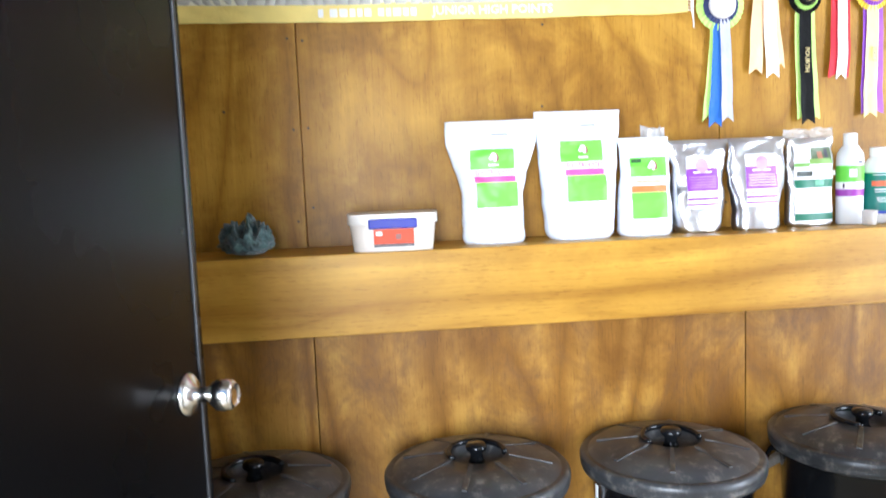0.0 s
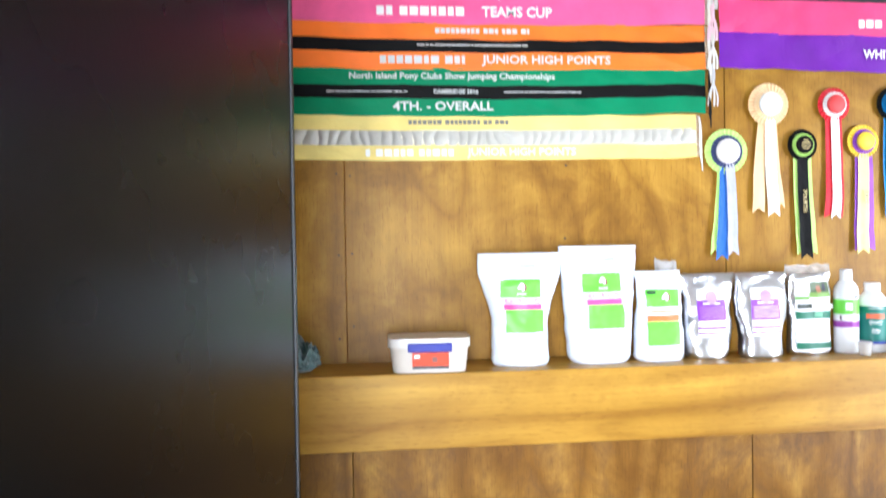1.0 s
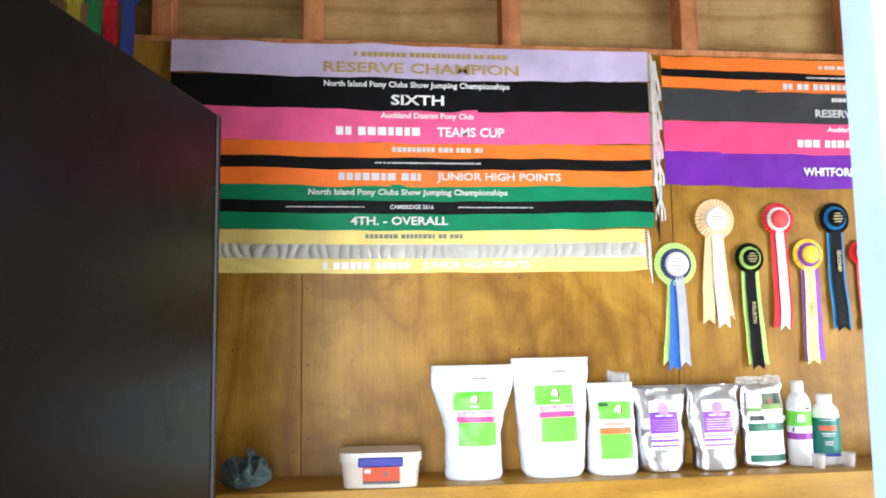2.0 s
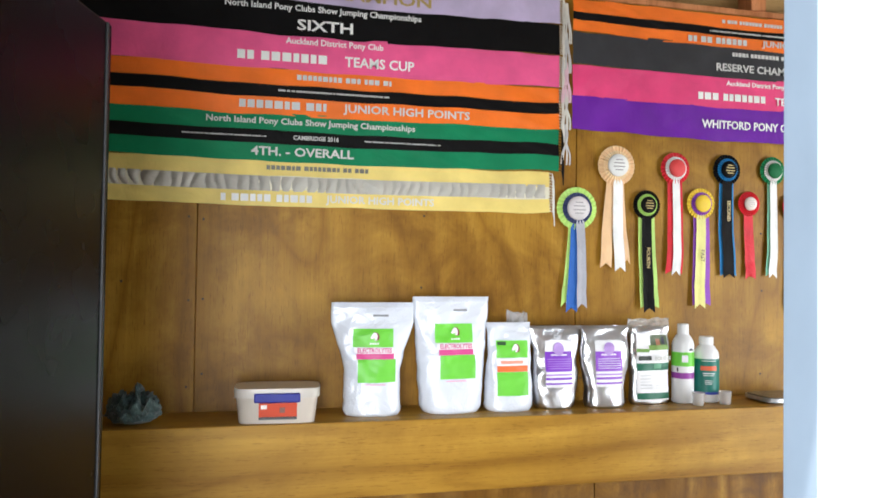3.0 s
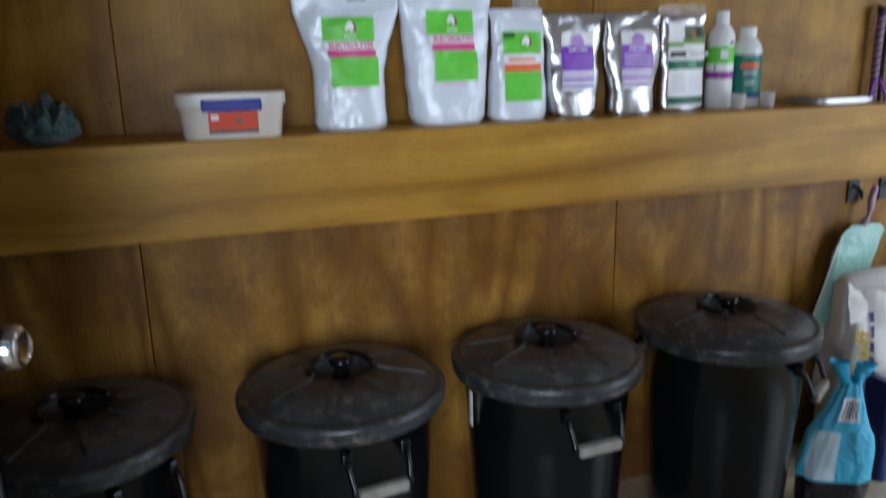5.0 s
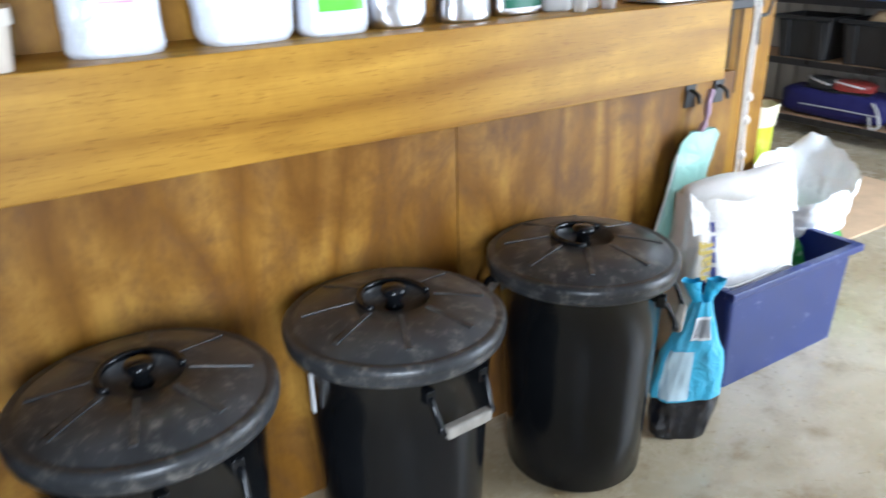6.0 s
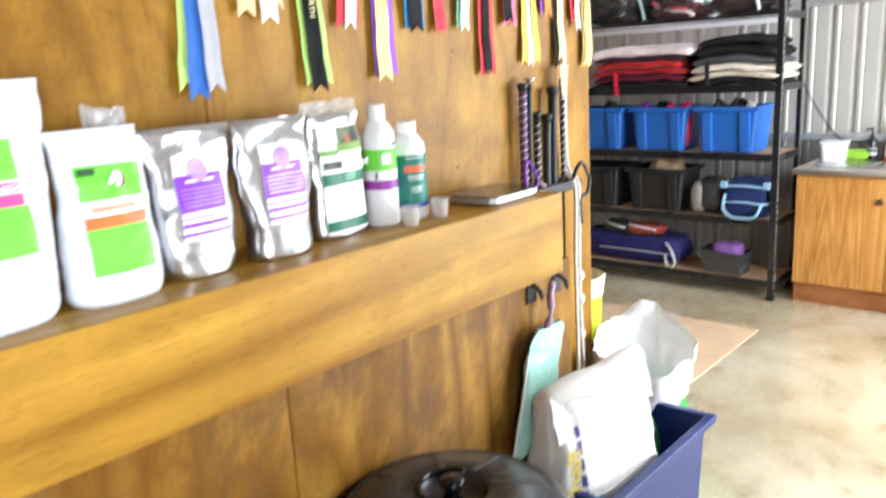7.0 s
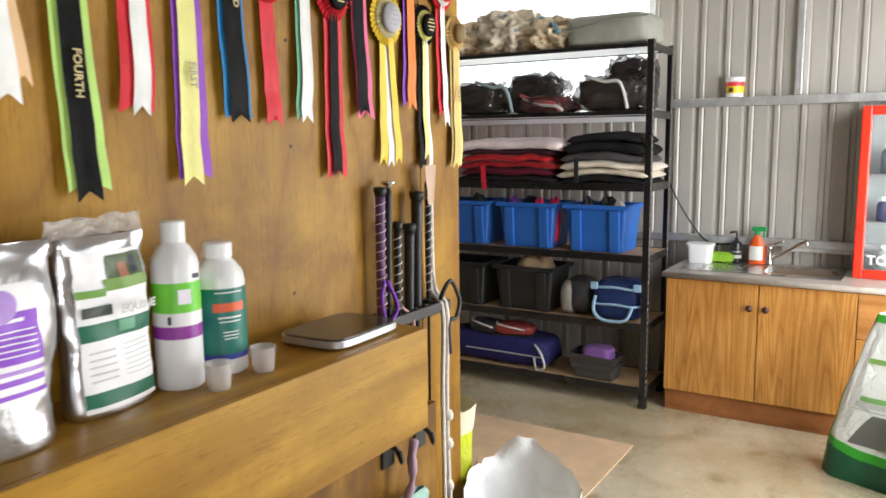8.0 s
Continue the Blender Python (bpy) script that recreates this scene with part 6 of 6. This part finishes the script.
part("label", sheet(lambda u, v: Vector((-0.0345 * math.cos((u - 0.5) * 1.7), 0.052 * math.sin((u - 0.5) * 1.7), 0.025 + 0.085 * v)), 10, 2), ink((0.70, 0.70, 0.66)), t)
t = thing("medicine_pot", (5.612, 2.108, 1.853), "white pot with a red and yellow label on the girt", "pot")
part("pot_body", lathe([(0.001, 0), (0.048, 0), (0.050, 0.004), (0.054, 0.10), (0.001, 0.10)], 32), WHITE_PL, t, smooth=True)
part("lid", lathe([(0.057, 0.095), (0.058, 0.112), (0.055, 0.118), (0.001, 0.119)], 32), WHITE_PL, t, smooth=True)
part("label_band", lathe([(0.0515, 0.022), (0.0535, 0.064)], 32, caps=False), ink((0.80, 0.60, 0.02)), t)
part("label_band", lathe([(0.0536, 0.064), (0.0546, 0.088)], 32, caps=False), ink((0.66, 0.03, 0.05)), t)
part("badge", sheet(lambda u, v: Vector((-0.0545 * math.cos(0.5 * u), 0.0545 * math.sin(0.5 * u), 0.028 + 0.026 * v)), 4, 1), ink((0.05, 0.04, 0.03)), t)
# red-framed glass cabinet on the bench
fridge = thing("display_fridge", (5.33, 1.40, 0.841), "red-framed glass-door drinks fridge standing on the bench", "fridge")
RED = plain("red_fridge_paint", (0.72, 0.035, 0.015), 0.3)
FH = 0.93
bm = bmesh.new()
slab(bm, 0.03, 0.30, -0.62, -0.60, 0, FH)
slab(bm, 0.03, 0.30, -0.02, 0.0, 0, FH)
slab(bm, 0.03, 0.30, -0.599, -0.021, FH - 0.02, FH)
slab(bm, 0.03, 0.30, -0.599, -0.021, 0, 0.02)
slab(bm, 0.28, 0.30, -0.599, -0.021, 0.021, FH - 0.021)
part("carcass", bm, plain("grey_cabinet_lining", (0.42, 0.43, 0.44), 0.4), fridge)
bm = bmesh.new()
slab(bm, 0.0, 0.029, -0.05, 0.0, 0, FH, 0.008)
slab(bm, 0.0, 0.029, -0.62, -0.57, 0, FH, 0.008)
slab(bm, 0.001, 0.028, -0.571, -0.049, 0.0, 0.05, 0.006)
slab(bm, 0.001, 0.028, -0.571, -0.049, FH - 0.05, FH, 0.006)
dr = part("glass_door", bm, RED, fridge, "red door frame")
pane = part("pane", block(0.012, 0.017, -0.568, -0.052, 0.052, FH - 0.052), plain("clear_glass", (0.9, 0.95, 0.94), 0.02, var=0.02, trans=1.0, bump=0.0), dr, "clear glass pane")
pane.visible_shadow = False
lettering("TO", 0.07, ink((0.78, 0.80, 0.78)), dr, pose(0, 0, 0, 0, 0, 0) @ pose(0.010, -0.115, 0.10, 0, 0, -90))
for k, z in enumerate((0.30, 0.56)):
    part("wire_shelf", block(0.06, 0.27, -0.595, -0.025, z, z + 0.006, 0.001, 1), STEEL, fridge)
for k, (y, z, h, r, col) in enumerate(((-0.12, 0.306, 0.13, 0.03, (0.05, 0.05, 0.12)), (-0.20, 0.306, 0.10, 0.035, (0.70, 0.70, 0.68)), (-0.13, 0.566, 0.16, 0.035, (0.12, 0.14, 0.16)), (-0.22, 0.566, 0.12, 0.03, (0.50, 0.52, 0.10)), (-0.15, 0.021, 0.15, 0.045, (0.50, 0.52, 0.52)))):
    t = thing("medicine_bottle", (5.33 + 0.14, 1.40 + y, 0.842 + z), "bottle standing inside the glass-door fridge", "bottle", "bottles in the fridge")
    part("bottle_body", lathe([(0.001, 0), (r, 0), (r, h * 0.7), (r * 0.5, h * 0.85), (0.001, h * 0.85)], 20), ink(col), t, smooth=True)
    part("cap", lathe([(r * 0.55, h * 0.84), (r * 0.55, h), (0.001, h)], 20), WHITE_PL, t)
t = thing("power_cable", (5.45, 2.38, 0.95), "black cable sagging from the rack to the bench", "cable")
part("cord", tube(curved([(0.0, 0.07, 0.40), (0.08, 0.0, 0.22), (0.13, -0.14, 0.02), (0.14, -0.3, 0.005)], 8), 0.005, 6), BLACK, t, smooth=True)
# green and white bedding bags by the bench
BAGW = foil("bedding_film", (0.86, 0.88, 0.86), 0.35, 0.0)


def bedding_bag(at, rz, seed):
    t = thing("bedding_bag", at, "white and green printed bag of horse bedding standing on the floor", "bag", "bedding bags", rz)

    def at_uv(u, v):
        a = 2 * math.pi * u
        c, s = math.cos(a), math.sin(a)
        w = 0.265 - 0.165 * v ** 1.25
        d = 0.13 - 0.085 * v ** 1.6
        return Vector((d * math.copysign(abs(c) ** 0.6, c) + 0.10 * v * v + 0.01 * rough(c * 3, s * 3, v * 6 + seed), w * math.copysign(abs(s) ** 0.6, s) + 0.012 * rough(c * 3 + 4, s * 3, v * 5 + seed), 0.78 * v))

    def low(u):
        return 0.15 + 0.05 * math.sin(2 * math.pi * u)

    def skin(u, v, out):
        p = at_uv(u, v)
        mid = Vector((0.10 * v * v, 0, p.z))
        return mid + (p - mid) * out

    part("bag_film", sheet(at_uv, 72, 48, True), BAGW, t, smooth=True)
    part("base_band", sheet(lambda u, v: skin(u, v * low(u), 1.012), 72, 10, True), ink((0.008, 0.11, 0.05), 0.35), t, "dark green base band", smooth=True)
    part("lime_band", sheet(lambda u, v: skin(u, low(u) + 0.055 * v, 1.012), 72, 3, True), ink((0.05, 0.42, 0.04), 0.35), t, "lime green band", smooth=True)
    for u0 in (0.17, 0.66):
        part("side_stripe", sheet(lambda u, v: skin(u0 + 0.15 * u, low(u0 + 0.15 * u) + 0.056 + v * 0.72, 1.010), 10, 24), ink((0.05, 0.42, 0.04), 0.35), t, "lime green side stripe", smooth=True)
    part("top_seam", sheet(lambda u, v: skin(u, 0.955 + 0.045 * v, 1.03), 72, 2, True), ink((0.05, 0.42, 0.04), 0.35), t)
    part("print_shape", sheet(lambda u, v: at_uv(0.5 + (u - 0.55) * 0.10 * (1.15 - v), 0.24 + 0.19 * v) + Vector((-0.004, 0, 0)), 8, 8), ink((0.16, 0.17, 0.16)), t, "grey printed shape")
    for z, wd, col in ((0.50, 0.10, (0.20, 0.45, 0.14)), (0.465, 0.13, (0.55, 0.56, 0.55)), (0.445, 0.15, (0.55, 0.56, 0.55)), (0.72, 0.13, (0.22, 0.40, 0.10))):
        part("print_bar", sheet(lambda u, v: at_uv(0.5 + (u - 0.5) * wd, z + (0.03 if wd < 0.16 and z != 0.445 else 0.008) * v) + Vector((-0.004, 0, 0)), 8, 2), ink(col), t)
    return t


bedding_bag((4.62, 1.17, 0), -18, 1.0)
bedding_bag((4.25, 0.84, 0), -24, 5.0)

# plain bright sky outside the window
sky_board = tagged(part("backdrop", block(7.6, 7.7, 0.5, 9.0, -0.1, 7.0), bpy.data.materials.new("pale_sky")), "pale overcast sky beyond the window", "sky", kind="structure")
pale = bpy.data.materials["pale_sky"]
pale.use_nodes = True
pale.node_tree.nodes["Principled BSDF"].inputs["Base Color"].default_value = (0.8, 0.85, 0.9, 1)
pale.node_tree.nodes["Principled BSDF"].inputs["Emission Color"].default_value = (0.93, 0.97, 1.0, 1)
pale.node_tree.nodes["Principled BSDF"].inputs["Emission Strength"].default_value = 1.6
# nail heads in the plywood
rnd = random.Random(4)
nail = bmesh.new()
lathe([(0.0042, 0), (0.0040, 0.0012), (0.001, 0.0014)], 8, nail)
first = part("nail_head", moved(nail, pose(0, 0, 0, 90, 0, 0)), plain("dark_nail", (0.05, 0.04, 0.03), 0.6, 0.5), north)
first.location = (-0.47, WALL_Y, 1.62)
for x, z in [(cx + rnd.uniform(-0.006, 0.006), zz + rnd.uniform(-0.03, 0.03)) for cx in (-0.262, -0.222, 0.52, 1.085, 1.118, 1.89, 2.395) for zz in (1.30, 1.58, 1.84)]:
    o = new("nail_head", first.data)
    o.parent, o.location = north, (x, WALL_Y, z)
# chaff trodden into the floor and crumbs on the ledge
STRAW = plain("dry_straw", (0.55, 0.44, 0.24), 0.8, var=0.3, scale=30)


def litter(name, n, area, z, size, label, seed):
    rnd = random.Random(seed)
    bm = bmesh.new()
    for _ in range(n):
        x, y = rnd.uniform(area[0], area[1]), rnd.uniform(area[2], area[3])
        a, ln, w = rnd.uniform(0, 6.28), rnd.uniform(0.4, 1.0) * size, rnd.uniform(0.10, 0.28) * size
        c, d = math.cos(a), math.sin(a)
        lo = [bm.verts.new((x + c * i * ln - d * j * w, y + d * i * ln + c * j * w, z + 0.0004)) for i, j in ((-1, -1), (1, -1), (1, 1), (-1, 1))]
        top = bm.verts.new((x, y, z + 0.0012 + 0.25 * w))
        for i in range(4):
            bm.faces.new((lo[i], lo[(i + 1) % 4], top))
    tagged(part(name, bm, STRAW), label, "litter", kind="stuff")


litter("straw_litter", 900, (1.0, 5.0, 0.3, 2.25), 0.0, 0.008, "scattered chaff and straw on the concrete floor", 8)
litter("feed_crumbs", 70, (0.2, 2.0, 2.05, 2.16), LEDGE_Z, 0.0035, "pale feed crumbs along the ledge", 3)
